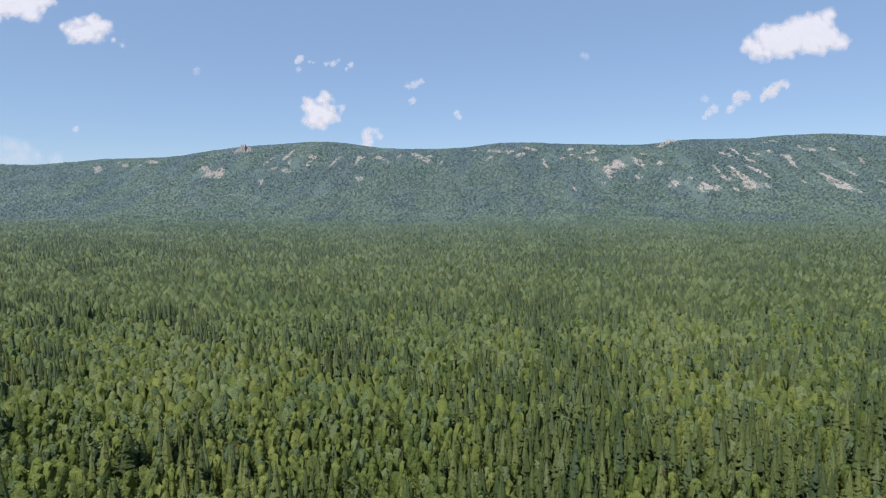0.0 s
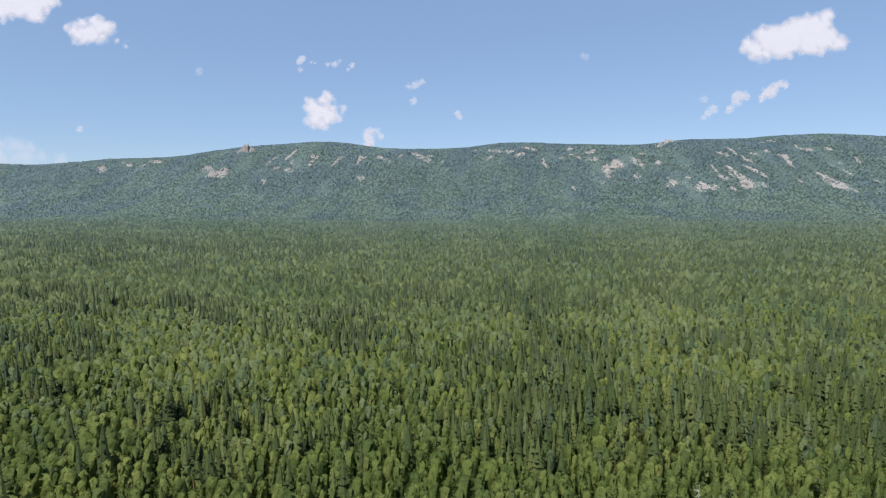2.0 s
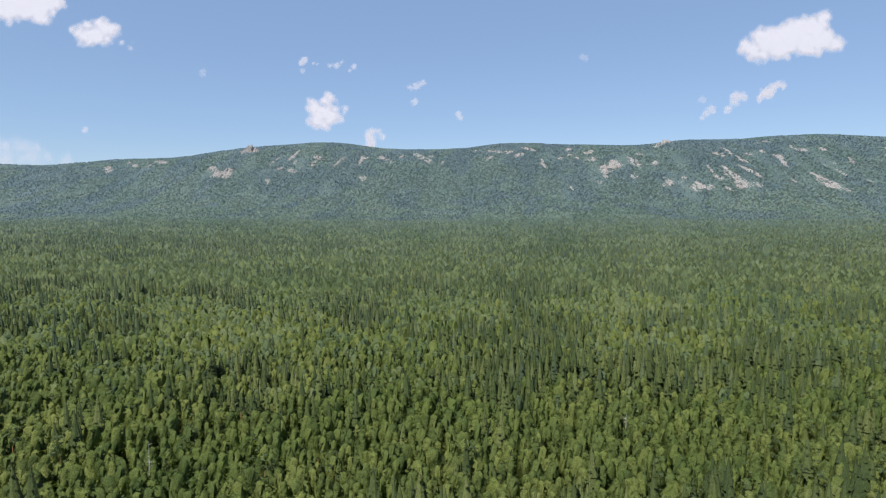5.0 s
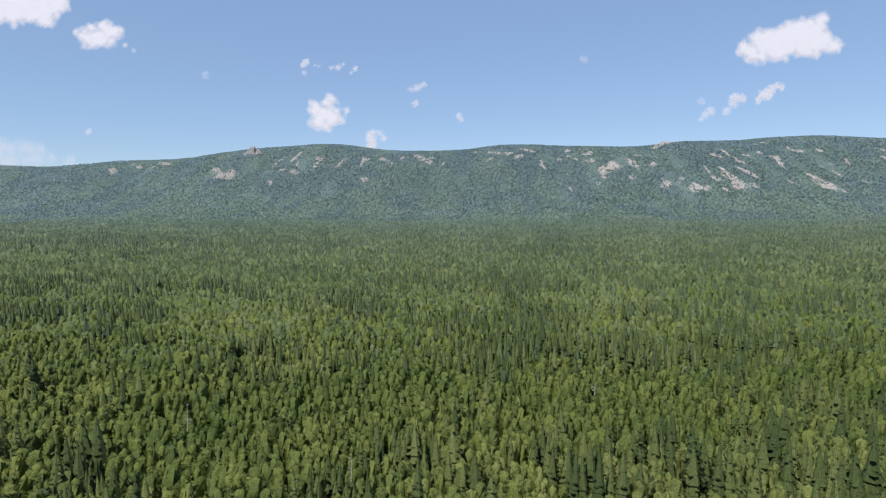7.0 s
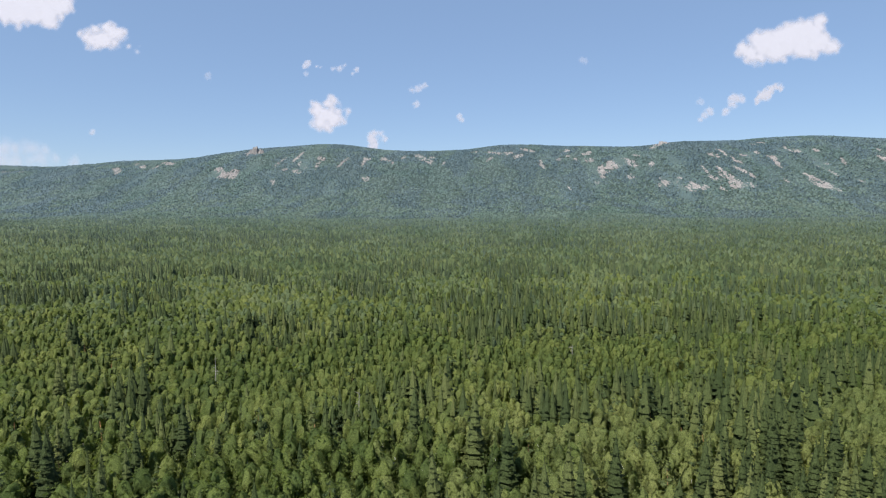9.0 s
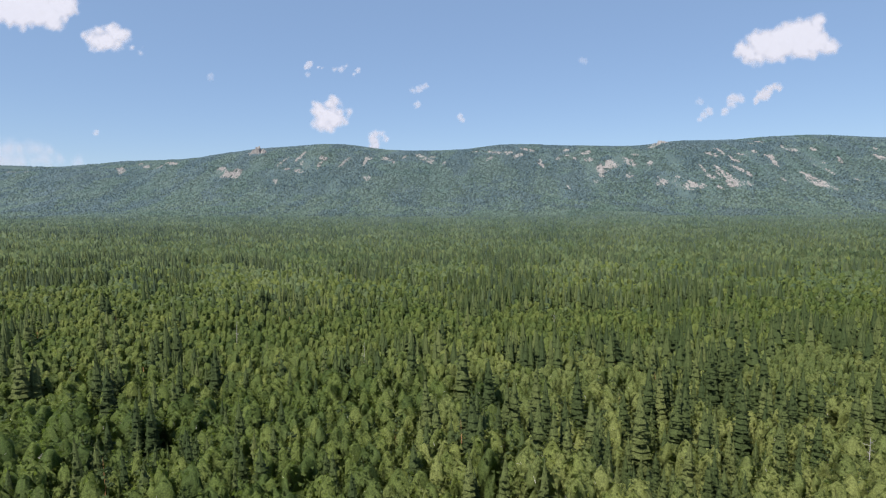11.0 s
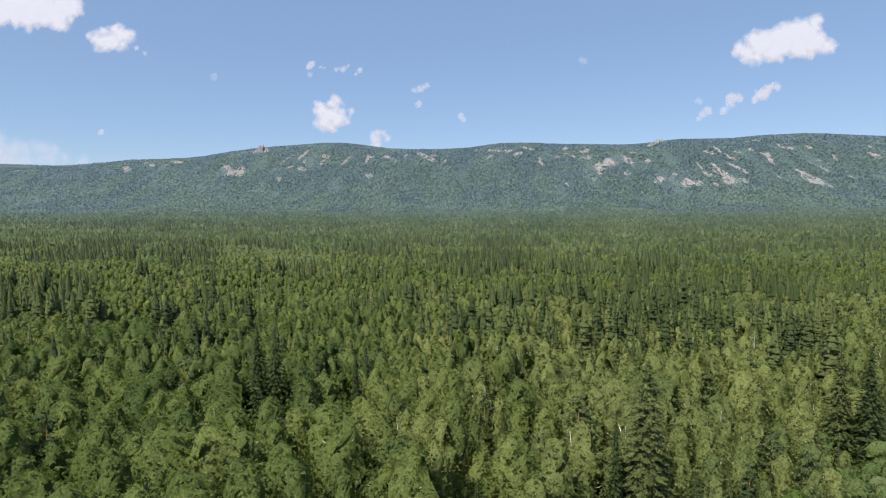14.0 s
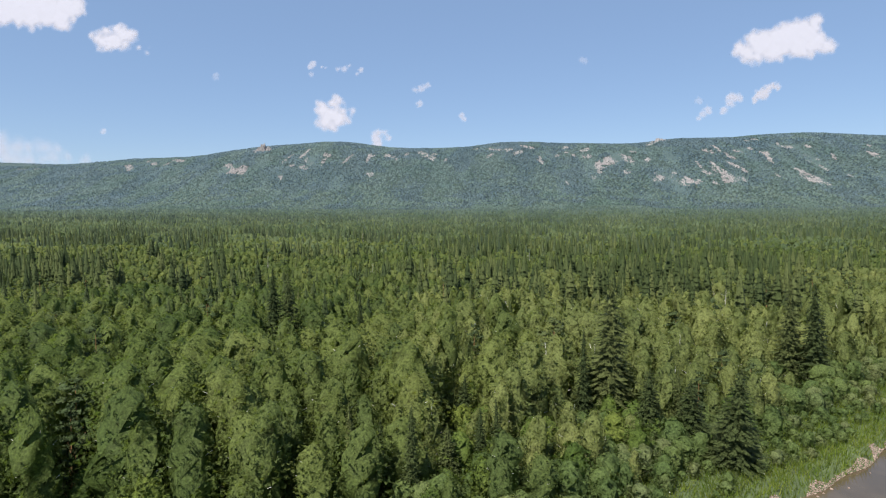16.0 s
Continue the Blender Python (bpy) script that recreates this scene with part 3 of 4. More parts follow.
def make_crag(x0, y0, half, tall, seed, label):
    """A rocky summit of stacked blocks."""
    g = np.random.default_rng(seed)
    pieces = []
    for i in range(46):
        x, y = x0 + g.uniform(-1, 1) * half, y0 + g.normal() * half * 0.25
        s = g.uniform(5, 12)
        top = tall * max(0.15, 1 - (abs(x - x0) / half) ** 0.9) * g.uniform(0.75, 1.0)
        s = max(s, top * 0.55)
        v, f = boulders(g, np.array([x]), np.array([y]), np.array([s]), top / s)
        pieces.append((v, f))
    return tagged(new("rock_outcrop", mesh_of("rock_outcrop", *joined(pieces), [STONE])), label, "rock outcrop")


make_crag(-872, 2586, 46, 38, 7, "pale rocky knob standing above the wooded crest")
make_crag(1010, 2640, 60, 20, 8, "low broken rock rib along the wooded crest")

# ---- forest ----
# x, y, height, half breadth at the foot
SPOT_SPRUCE_NEAR = [(43, -110, 24.0, 4.6), (55.7, -125.3, 14.2, 3.3), (46.4, -118.7, 12, 2.4), (38.6, -112, 16.5, 1.7), (-18.8, -83, 23.5, 3.3), (-15.8, -82, 22.5, 3.3), (-1.7, -76.6, 17.5, 1.6), (84.7, -87, 20.5, 3.2), (88, -90, 21, 3.4), (29.7, -69.4, 15, 2.0),
                    (25.4, -94.3, 11, 1.4), (20.1, -117.2, 10.5, 2.2), (17.6, -132.3, 8.5, 2.2), (52, -120.5, 11, 2.8)]
SPOT_SPRUCE_EDGE = [(22.5, -50.8, 16, 2.2), (90, -56, 20, 3.0), (106, -52, 20.5, 3.0), (117, -59, 19.5, 3.0), (53.5, -28.9, 22, 3.0), (17, 18, 22, 3.0), (8, -8, 19, 2.6), (-108, 11.5, 21, 3.2), (-111, 55, 20, 3.2), (-104, 52, 20, 3.0),
                    (-158, 49, 21, 3.4), (-147, 39, 20.5, 3.2), (-141, 61, 21, 3.4), (-153, 44, 19, 3.0), (-106, 14, 18, 3.0)]
SPOT_SPRUCE_FAR = [(-151, 122, 20, 3.2), (-140, 110, 20, 3.2), (-146, 116, 21, 3.2), (-75, -2.6, 20, 3.0), (-58, -20.7, 17.5, 2.4), (-54.5, -20, 17.5, 2.4), (-57, 21.6, 19, 3.0), (46, -2.7, 19, 2.8), (68, 42, 22, 3.2), (86, 9, 22, 3.0), (100, 9, 21, 3.0),
                   (106, -34, 20, 2.8), (-84.5, 152, 19, 3.4), (-82, 155, 17, 3.0), (-199, 84, 21, 3.4), (-193, 88, 20, 3.2), (36, -14, 20, 2.6), (62, -8, 21, 2.8), (78, -22, 20, 2.8), (24, 4, 20, 2.6)]


def spruce_share(x, y):
    """How much of the stand is spruce: groups of a few trees, and larger drifts."""
    s = -0.95 + 1.2 * waves(x, y * 0.8, 75, 21) + 1.0 * waves(x, y, 26, 23) + 0.6 * waves(x, y * 1.6, 320, 22)
    for cx, cy, rx, ry, w in ((20, 270, 75, 95, 0.6), (125, 165, 50, 35, 0.9), (70, 10, 75, 60, 1.0), (-140, 60, 60, 55, 1.0), (-400, 760, 300, 130, 1.2), (330, 640, 260, 60, 0.7), (0, -95, 90, 35, -0.9), (-95, 90, 70, 70, -0.8)):
        s = s + w * np.exp(-((x - cx) / rx) ** 2 - ((y - cy) / ry) ** 2)
    few = np.where(y < -58, 0.2, np.where((np.abs(x + 42) < 46) & (y < 10), 0.35, np.where(y < 400, 0.75, 0.58)))
    return few / (1 + np.exp(-4.0 * s))


def plot(y0, y1, cell, seed, margin=18):
    """Jittered places for trees in a strip of the valley, inside the stretch that the flight overlooks."""
    g = np.random.default_rng(seed)
    half = 0.79 * (y1 + 202) + margin
    xs, ys = np.arange(-half, half, cell), np.arange(y0, y1, cell)
    X, Y = np.meshgrid(xs, ys)
    X = (X + (np.arange(len(ys)) % 2)[:, None] * cell / 2 + g.uniform(-0.42, 0.42, X.shape) * cell).ravel()
    Y = Y.ravel() + g.uniform(-0.42, 0.42, Y.size) * cell
    ok = np.abs(X - 15) < 0.79 * (Y + 202) + margin
    return X[ok], Y[ok], g


def sorted_stand(x, y, g):
    """0 birch, 1 spruce, 2 pine for every place."""
    s = spruce_share(x, y)
    u = g.uniform(0, 1, len(x))
    return np.where(u < s * 0.9, 1, np.where((u > 0.96) & (y < 200), 2, 0))


def spots_of(x, y, g, low, high, breadth, swell=0.0):
    h = g.uniform(low, high, len(x)) * (1 + 0.10 * waves(x, y, 60, 31))
    return np.stack([x, y, land(x, y), h, h * g.uniform(*breadth, len(x)), g.uniform(0, 1, len(x))], 1)


FIXED = np.array([s[:2] for s in SPOT_SPRUCE_NEAR + SPOT_SPRUCE_EDGE + SPOT_SPRUCE_FAR])


def thinned(x, y, clear=3.4):
    """Leaves room round the standing spruces, and keeps off the meadow by the river."""
    dx, dy = x[:, None] - FIXED[:, 0], y[:, None] - FIXED[:, 1]
    d = np.sqrt((dx ** 2 + np.where(dy < 0, 0.45 * dy, dy) ** 2).min(1))
    return (d > clear) & (bank(x, y) < -15 - 3 * waves(x, y, 25, 40))


def under_spruce(x, y):
    """Trees on the river's side of a standing spruce stay lower."""
    to = unit(np.array([15.0, -202.0]) - FIXED)
    dx, dy = x[:, None] - FIXED[:, 0], y[:, None] - FIXED[:, 1]
    along, across = dx * to[:, 0] + dy * to[:, 1], np.abs(dy * to[:, 0] - dx * to[:, 1])
    return np.where(((along > -1) & (along < 18) & (across < 4.2)).any(1), 0.62, 1.0)


# the nearest trees, each one a thing
def tree_thing(name, tree, leaf, heart, bark, label, category, group):
    root = tagged(new(name), label, category, group)
    (cv, cf, cn, hearts), (wv, wf) = tree
    for part_name, v, f, mats, n, which in (("trunk", wv, wf, [bark], None, None), ("crown", cv, cf, [leaf, heart], cn, [1] * hearts + [0] * (len(cf) - hearts))):
        ob = new(part_name, mesh_of(part_name, v, f, mats, which, normals=n))
        ob.parent = root
    return root


def plant(models, x, y, h, w, g):
    """Puts the models themselves at the first places, and copies at the rest."""
    for i in range(len(x)):
        m = Matrix.LocRotScale((x[i], y[i], float(land(x[i], y[i]))), Euler((g.normal() * 0.02, g.normal() * 0.02, g.uniform(0, 6.28))), (w[i], w[i], h[i]))
        k = i % len(models)
        if i < len(models):
            models[k].matrix_basis = m
        else:
            copy = models[k].copy()
            scene.collection.objects.link(copy)
            copy.matrix_basis = m
            for part in models[k].children:
                twin = part.copy()
                scene.collection.objects.link(twin)
                twin.parent = copy


NEAR_Y = -77
x, y, g = plot(-140, NEAR_Y, 4.7, 50, 10)
ok = thinned(x, y, 3.2)
x, y = x[ok], y[ok]
kind = sorted_stand(x, y, g)
birches = [tree_thing("birch_tree", broadleaf(200 + i, 6, 7, 900, 0.0165, 0.14 + 0.025 * (i % 3), 0.06, 10, 5, 0.3, 0.76), BIRCH_LEAF, BIRCH_MASS, BIRCH_BARK, "leafy green birch with a slim white trunk in dense forest", "birch tree", "birches by the river") for i in range(6)]
spruces = [tree_thing("spruce_tree", conifer(300 + i, 42, 18, 2, 0.135 + 0.012 * (i % 3), 0.03), SPRUCE_BOUGH, SPRUCE_MASS, SPRUCE_BARK, "dark green pointed spruce with drooping boughs", "spruce tree", "spruces by the river") for i in range(4)]
pines = [tree_thing("pine_tree", tufted(400 + i, 700, 0.02, 0.17, 0.15, 18, 12), PINE_LEAF, PINE_MASS, PINE_BARK, "grey-green pine with tufted boughs and a reddish trunk", "pine tree", "pines by the river") for i in range(3)]
b = kind == 0
h = g.uniform(11.5, 17, len(x)) * np.clip(1 - (bank(x, y) + 38) / 50, 0.62, 1) * under_spruce(x, y)
# more of the lightened birches to the right, where the haze is brighter
pale = b & (g.uniform(0, 1, len(x)) < (x + 5) / 45)
paler = [tree_thing("birch_tree", broadleaf(230 + i, 6, 7, 900, 0.0165, 0.14 + 0.025 * (i % 3), 0.08, 10, 5, 0.3, 0.74), HAZY_LEAF, HAZY_MASS, BIRCH_BARK, "birch with a white trunk near the river, leaves coloured pale for bright haze", "birch tree", "birches by the river") for i in range(4)]
for models, p in ((birches, b & ~pale), (paler, pale)):
    plant(models, x[p], y[p], h[p], h[p] * g.uniform(1.0, 1.5, p.sum()), g)
b = kind == 1
sx = np.concatenate([[p[0] for p in SPOT_SPRUCE_NEAR], x[b]])
sy = np.concatenate([[p[1] for p in SPOT_SPRUCE_NEAR], y[b]])
sh = np.concatenate([[p[2] for p in SPOT_SPRUCE_NEAR], g.uniform(9, 14, b.sum())])
sw = np.concatenate([[p[3] / 0.115 for p in SPOT_SPRUCE_NEAR], g.uniform(10, 14, b.sum())])
plant(spruces, sx, sy, sh, sw, g)
b = kind == 2
plant(pines, x[b], y[b], h[b], h[b] * g.uniform(0.85, 1.15, b.sum()), g)

# the rest of the forest: a row of strips, each with simpler trees than the one before it
BIRCH = [[with_wood(broadleaf(500 + i, rings, core, c, leaf, 0.14 + 0.025 * (i % 3), 0.08, limbs, 3, 0.4, fill), limbs >= 0) for i in range(6)] for rings, core, c, leaf, limbs, fill in ((5, 6, 230, 0.03, 2, 0.66), (4, 5, 70, 0.036, -1, 0.74), (3, 4, 12, 0.04, -1, 0.88))]
BIRCH += [[leaf_only(tuft(600 + 9 * k + i, k, 0.19)) for i in range(6)] for k in (5, 4)]
SPRUCE = [[with_wood(conifer(520 + i, wh, ar, 1, 0.14 + 0.014 * (i % 3), 0.05, sides=3, taper=0.78), wh > 12) for i in range(4)] for wh, ar in ((18, 8), (10, 6), (6, 4), (4, 4), (3, 3))]
PINE = [[with_wood(tufted(540 + i, c, leaf, 0.15, 0.2, m, limbs, 3, 3), m > 5) for i in range(3)] for c, leaf, m, limbs in ((130, 0.03, 9, 2), (50, 0.04, 6, 0), (12, 0.06, 4, 0), (8, 0.07, 3, 0), (4, 0.08, 2, 0))]


def haze_step_of(y, g):
    """Which step of painted haze a tree's colour takes, from the valley at 0 to the mountain."""
    return np.clip(np.floor((np.clip((y - 120) / 2100, 0, 1) ** 0.8) * (HAZE_STEPS - 1) + g.uniform(0, 1, len(y))), 0, HAZE_STEPS - 1).astype(int)


def grow(name, kinds, mats, spots, seed, label):
    if len(spots):
        tagged(new(name, scatter(name, kinds, mats, spots, seed)), label, "forest", kind="stuff")


LABELS = (("birch_forest", "dense bright green birch forest filling the valley"), ("spruce_forest", "dark pointed spruces standing among the valley birches"), ("pine_forest", "scattered grey-green pines among the valley birches"))
for y0, y1, cell, depth, seed in ((-105, 20, 3.9, 0, 60), (20, 190, 3.4, 1, 61), (190, 360, 3.5, 2, 62), (360, 620, 4.2, 3, 63), (620, 1000, 5.3, 4, 64), (1000, 1500, 6.6, 4, 65)):
    x, y, g = plot(y0, y1, cell, seed)
    ok = thinned(x, y, 2.6) & ~((y < NEAR_Y) & (np.abs(x - 15) < 0.79 * (y + 202) + 10))
    x, y = x[ok], y[ok]
    kind = sorted_stand(x, y, g)
    step = haze_step_of(y, g)
    pale = (depth < 2) & (g.uniform(0, 1, len(x)) < (x + 10) / 60) & (y < 60)
    for k, (low, high, br) in enumerate(((9.0, 12.4, (0.95, 1.4)), (13.5, 20.5, (0.95, 1.3)), (11, 16.5, (0.85, 1.15)))):
        spots = spots_of(x, y, g, low, high, br)
        if k == 1:
            spots[:, 3:5] *= np.where(y < 60, np.where((y > -45) & ((x > 0) | (x < -80)), 1.05, 0.85), np.where(y < 360, 0.94, 0.82))[:, None]
        if k == 0:
            spots[:, 3] *= 1 + 0.25 * np.clip(-y / 60, 0, 1)
            spots[:, 4] *= 1 + 0.12 * np.clip((20 - y) / 60, 0, 1)
        if depth == 0:
            spots[:, 3:5] *= under_spruce(x, y)[:, None]
        if depth == 4:
            spots[:, 4] *= cell / 5.0
        name, label = LABELS[k]
        for i in range(HAZE_STEPS):
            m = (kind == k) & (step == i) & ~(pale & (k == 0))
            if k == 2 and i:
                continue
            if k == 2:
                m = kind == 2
            leaf, heart, bark = ((BIRCH_LEAF, BIRCH_MASS, BIRCH_BARK) if i == 0 and depth < 2 else (BIRCH_HAZE_STEP[i], BIRCH_HAZE_STEP[i], BIRCH_BARK), (SPRUCE_LEAF, SPRUCE_MASS, SPRUCE_BARK) if i == 0 and depth < 1 else (SPRUCE_HAZE_STEP[i], SPRUCE_HAZE_STEP[i], SPRUCE_BARK), (PINE_LEAF, PINE_MASS, PINE_BARK) if depth < 2 else (BIRCH_HAZE_STEP[depth], BIRCH_HAZE_STEP[depth], SPRUCE_BARK))[k]
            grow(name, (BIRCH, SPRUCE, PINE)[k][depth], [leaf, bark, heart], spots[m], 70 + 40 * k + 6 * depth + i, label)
        if k == 0:
            grow("birch_forest", BIRCH[depth], [HAZY_LEAF, BIRCH_BARK, HAZY_MASS], spots[(kind == 0) & pale], 69, "birch forest near the river, coloured pale for bright haze")
fx = np.array(SPOT_SPRUCE_EDGE + SPOT_SPRUCE_FAR, float)
grow("spruce_forest", SPRUCE[0], [SPRUCE_LEAF, SPRUCE_BARK, SPRUCE_MASS], np.stack([fx[:, 0], fx[:, 1], land(fx[:, 0], fx[:, 1]), fx[:, 2], fx[:, 3] / 0.115, np.linspace(0, 0.4, len(fx))], 1), 68, "tall dark spruces standing above the birches")

# the mountain's slopes
x, y, g = plot(1500, 2880, 8.2, 82, 40)
g = np.random.default_rng(83)
crest_x = g.uniform(-2700, 2500, 3200)
x, y = np.concatenate([x, crest_x]), np.concatenate([y, ridge_line(crest_x) + g.uniform(-60, 30, 3200)])
ok = (y < ridge_line(x) + 40) & ((off_scree(x, y) > 0.8) | (g.uniform(0, 1, len(x)) < 0.10))
x, y = x[ok], y[ok]
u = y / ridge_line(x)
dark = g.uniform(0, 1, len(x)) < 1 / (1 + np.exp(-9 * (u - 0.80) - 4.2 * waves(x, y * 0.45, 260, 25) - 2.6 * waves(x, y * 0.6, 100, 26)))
# the slopes' leaf colours hold most of the distance haze
step = haze_step_of(y, g)
for k, kinds, leaf, low, high, br, label in ((0, [leaf_only(tuft(620 + i, 3, 0.5)) for i in range(6)], BIRCH_HAZE_STEP, 4.2, 6.0, (1.4, 1.9), "green leafy forest on the lower mountain slopes"), (1, [leaf_only(spike(630 + i, 4, 0.34)) for i in range(6)], SPRUCE_HAZE_STEP, 4.8, 7.2, (1.5, 2.0), "dark conifer forest up to the mountain crest, coloured blue for haze")):
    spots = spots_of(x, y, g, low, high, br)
    for i in range(HAZE_STEPS):
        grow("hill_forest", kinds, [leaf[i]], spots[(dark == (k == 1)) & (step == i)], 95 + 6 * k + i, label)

# the forest goes on round about, on both banks
g = np.random.default_rng(88)
X, Y = np.meshgrid(np.arange(-300, 300, 7.5), np.arange(-310, 150, 7.5))
x, y = X.ravel() + g.uniform(-3, 3, X.size), Y.ravel() + g.uniform(-3, 3, X.size)
d = bank(x, y)
ok = ((d < -16) | (d > 50)) & (np.abs(x - 15) > np.maximum(0.79 * (y + 202), 0) + 20) & (np.hypot(x - 18, y + 202) > 45)
x, y = x[ok], y[ok]
kind = sorted_stand(x, y, g)
for k, name, kinds, mats, low, high, label in ((0, "birch_forest", BIRCH[3], [BIRCH_LEAF, BIRCH_BARK, BIRCH_MASS], 10, 15, "birch forest going on along the river"), (1, "spruce_forest", SPRUCE[2], [SPRUCE_LEAF, SPRUCE_BARK, SPRUCE_MASS], 13, 19, "spruces going on along the river")):
    m = (kind == 1) == (k == 1)
    me = scatter(name, kinds, mats, spots_of(x[m], y[m], g, low, high, (1.0, 1.5)), 98 + k)
    tagged(new(name, me), label, "forest", kind="stuff")


# ---- river bank ----
def make_bushes():
    g = np.random.default_rng(7)
    models = [tree_thing("willow_bush", broadleaf(700 + i, 5, 7, 330, 0.05, 0.45, 0.0, 8, 4, 0.3, 0.7), WILLOW_LEAF, WILLOW_MASS, SPRUCE_BARK, "rounded grey-green willow bush on the river bank", "bush", "bushes on the bank") for i in range(4)]
    xs, ys, hs = [], [], []
    while len(xs) < 270:
        x, y = g.uniform(-75, 125), g.uniform(-150, -70)
        d = bank(x, y)
        if abs(x - 15) > 0.79 * (y + 202) + 8 or not -27 < d < -5.5 or (d > -8 and g.uniform() < 0.6):
            continue
        if any(math.hypot(x - a, y - b) < 1.6 for a, b in zip(xs, ys)):
            continue
        xs.append(x), ys.append(y), hs.append(g.uniform(1.3, 3.0) + (g.uniform(0.5, 3.0) if d < -11 else 0))
    while len(xs) < 350:
        x, y = g.uniform(15, 100), g.uniform(-150, -90)
        if not -15 < bank(x, y) < -4.5 or any(math.hypot(x - a, y - b) < 1.5 for a, b in zip(xs, ys)):
            continue
        xs.append(x), ys.append(y), hs.append(g.uniform(0.9, 2.4))
    plant(models, np.array(xs), np.array(ys), np.array(hs), np.array(hs) * g.uniform(0.9, 1.3, 350), g)


make_bushes()


def make_alders():
    """Lower, brighter bushes under and before the trees nearest to the river."""
    g = np.random.default_rng(17)
    models = [tree_thing("alder_bush", broadleaf(740 + i, 6, 7, 480, 0.036, 0.34, 0.0, 8, 4, 0.3, 0.68), ALDER_LEAF, ALDER_MASS, SPRUCE_BARK, "bright green alder bush at the forest edge", "bush", "alders at the forest edge") for i in range(4)]
    xs, ys, hs = [], [], []
    while len(xs) < 150:
        x, y = g.uniform(-70, 75), g.uniform(-142, -98)
        d = bank(x, y)
        if abs(x - 15) > 0.79 * (y + 202) + 8 or d > -15 or any(math.hypot(x - a, y - b) < 2.6 for a, b in zip(xs, ys)):
            continue
        xs.append(x), ys.append(y), hs.append(g.uniform(3.5, 7.5))
    plant(models, np.array(xs), np.array(ys), np.array(hs), np.array(hs) * g.uniform(0.85, 1.2, 150), g)


make_alders()


def make_grass():
    g = np.random.default_rng(9)
    n = 170000
    x, y = g.uniform(-20, 125, n), g.uniform(-165, -70, n)
    d = bank(x, y)
    ok = (d > -19) & (d < -1.0 + 0.45 * waves(x, y, 7, 47)) & (np.abs(x - 18) < 0.79 * (y + 202) + 5)
    x, y = x[ok], y[ok]
    k = len(x)
    h = g.uniform(0.45, 1.15, k) * np.clip(1.2 + waves(x, y, 6, 44) * 0.4, 0.4, 1.6)
    a = g.uniform(0, 6.28, k)
    w = g.uniform(0.03, 0.08, k)
    z = land(x, y)
    tip = np.stack([x + g.normal(size=k) * h * 0.35, y + g.normal(size=k) * h * 0.35, z + h], 1)
    v = np.stack([np.stack([x + np.cos(a) * w, y + np.sin(a) * w, z - 0.05], 1), np.stack([x - np.cos(a) * w, y - np.sin(a) * w, z - 0.05], 1), tip], 1).reshape(-1, 3)
    me = mesh_of("meadow_grass", v, np.arange(3 * k).reshape(-1, 3), [GRASS], None, np.repeat(g.uniform(0, 1, k), 3))
    tagged(new("meadow_grass", me), "tall bright green grass along the river bank", "grass", kind="stuff")
    pick = g.uniform(0, 1, k) < 0.008 * (waves(x, y, 9, 45) > 0.1)
    c = tip[pick] + np.array([0, 0, 0.12])
    v, f = sprays(g, c, np.tile((0.0, -0.5, 1.0), (len(c), 1)), g.uniform(0.06, 0.12, len(c)), 1.0, 0.3)
    tagged(new("meadow_flowers", mesh_of("meadow_flowers", v, f, [PETAL])), "small white flower heads in the bank's tall grass", "flowers", kind="stuff")


make_grass()


def make_shore():
    g = np.random.default_rng(11)
    n = 26000
    s, e = g.uniform(-45, 60, n), g.uniform(-3.0, 0.9, n) - 0.2
    x, y = 63.5 + 0.807 * s + 0.59 * e, -130.9 + 0.59 * s - 0.807 * e
    d = bank(x, y)
    ok = (d > -1.25 + 0.45 * waves(x, y, 7, 47)) & (d < -0.35 + 0.4 * waves(x, y, 5, 46))
    v, f = boulders(g, x[ok], y[ok], g.uniform(0.05, 0.16, ok.sum()), 0.5)
    tagged(new("shore_gravel", mesh_of("shore_gravel", v, f, [SHORE])), "pinkish gravel strip along the water's edge", "gravel", kind="stuff")
    for x, y, s in ((67.2, -128.0, 0.55), (65.4, -129.2, 0.35), (69.6, -127.6, 0.4), (64.2, -130.0, 0.4), (75.5, -123.2, 0.45)):
        v, f = boulders(g, np.zeros(1), np.zeros(1), np.array([s]), 0.7)
        v[:, 2] -= land(0, 0)
        ob = new("shore_stone", mesh_of("shore_stone", v, f, [SHORE]))
        ob.location = (x, y, max(float(land(x, y)), 3.4))
        tagged(ob, "pale angular stone lying at the water's edge", "stone", "stones at the shore")


make_shore()


def make_snag(x, y, h, seed):
    g = np.random.default_rng(seed)
    wood = [stick((0, 0, -0.3), (0.1, 0, h * 0.6), 0.16, 0.10), stick((0.1, 0, h * 0.6), (0.2, 0.1, h), 0.10, 0.02)]
    for i in range(16):
        z, a, r = h * g.uniform(0.35, 0.95), g.uniform(0, 6.28), g.uniform(0.6, 1.7)
        wood.append(stick((0.1, 0, z), (r * math.cos(a), r * math.sin(a), z + g.uniform(-0.2, 0.7)), 0.04, 0.012, 3))
    ob = new("dead_tree", mesh_of("dead_tree", *joined(wood), [DEAD_WOOD]))
    ob.location = (x, y, float(land(x, y)))
    tagged(ob, "bare grey standing dead tree among leafy birches", "dead tree", "dead trees")


for i, (x, y, h) in enumerate(((-70, 75, 15), (58, 98, 14), (-63, -45, 13), (95, -38, 14), (38, -80, 13), (78, -72, 13), (-15, 40, 15), (-48, 230, 17))):
    make_snag(x, y, h, 800 + i)


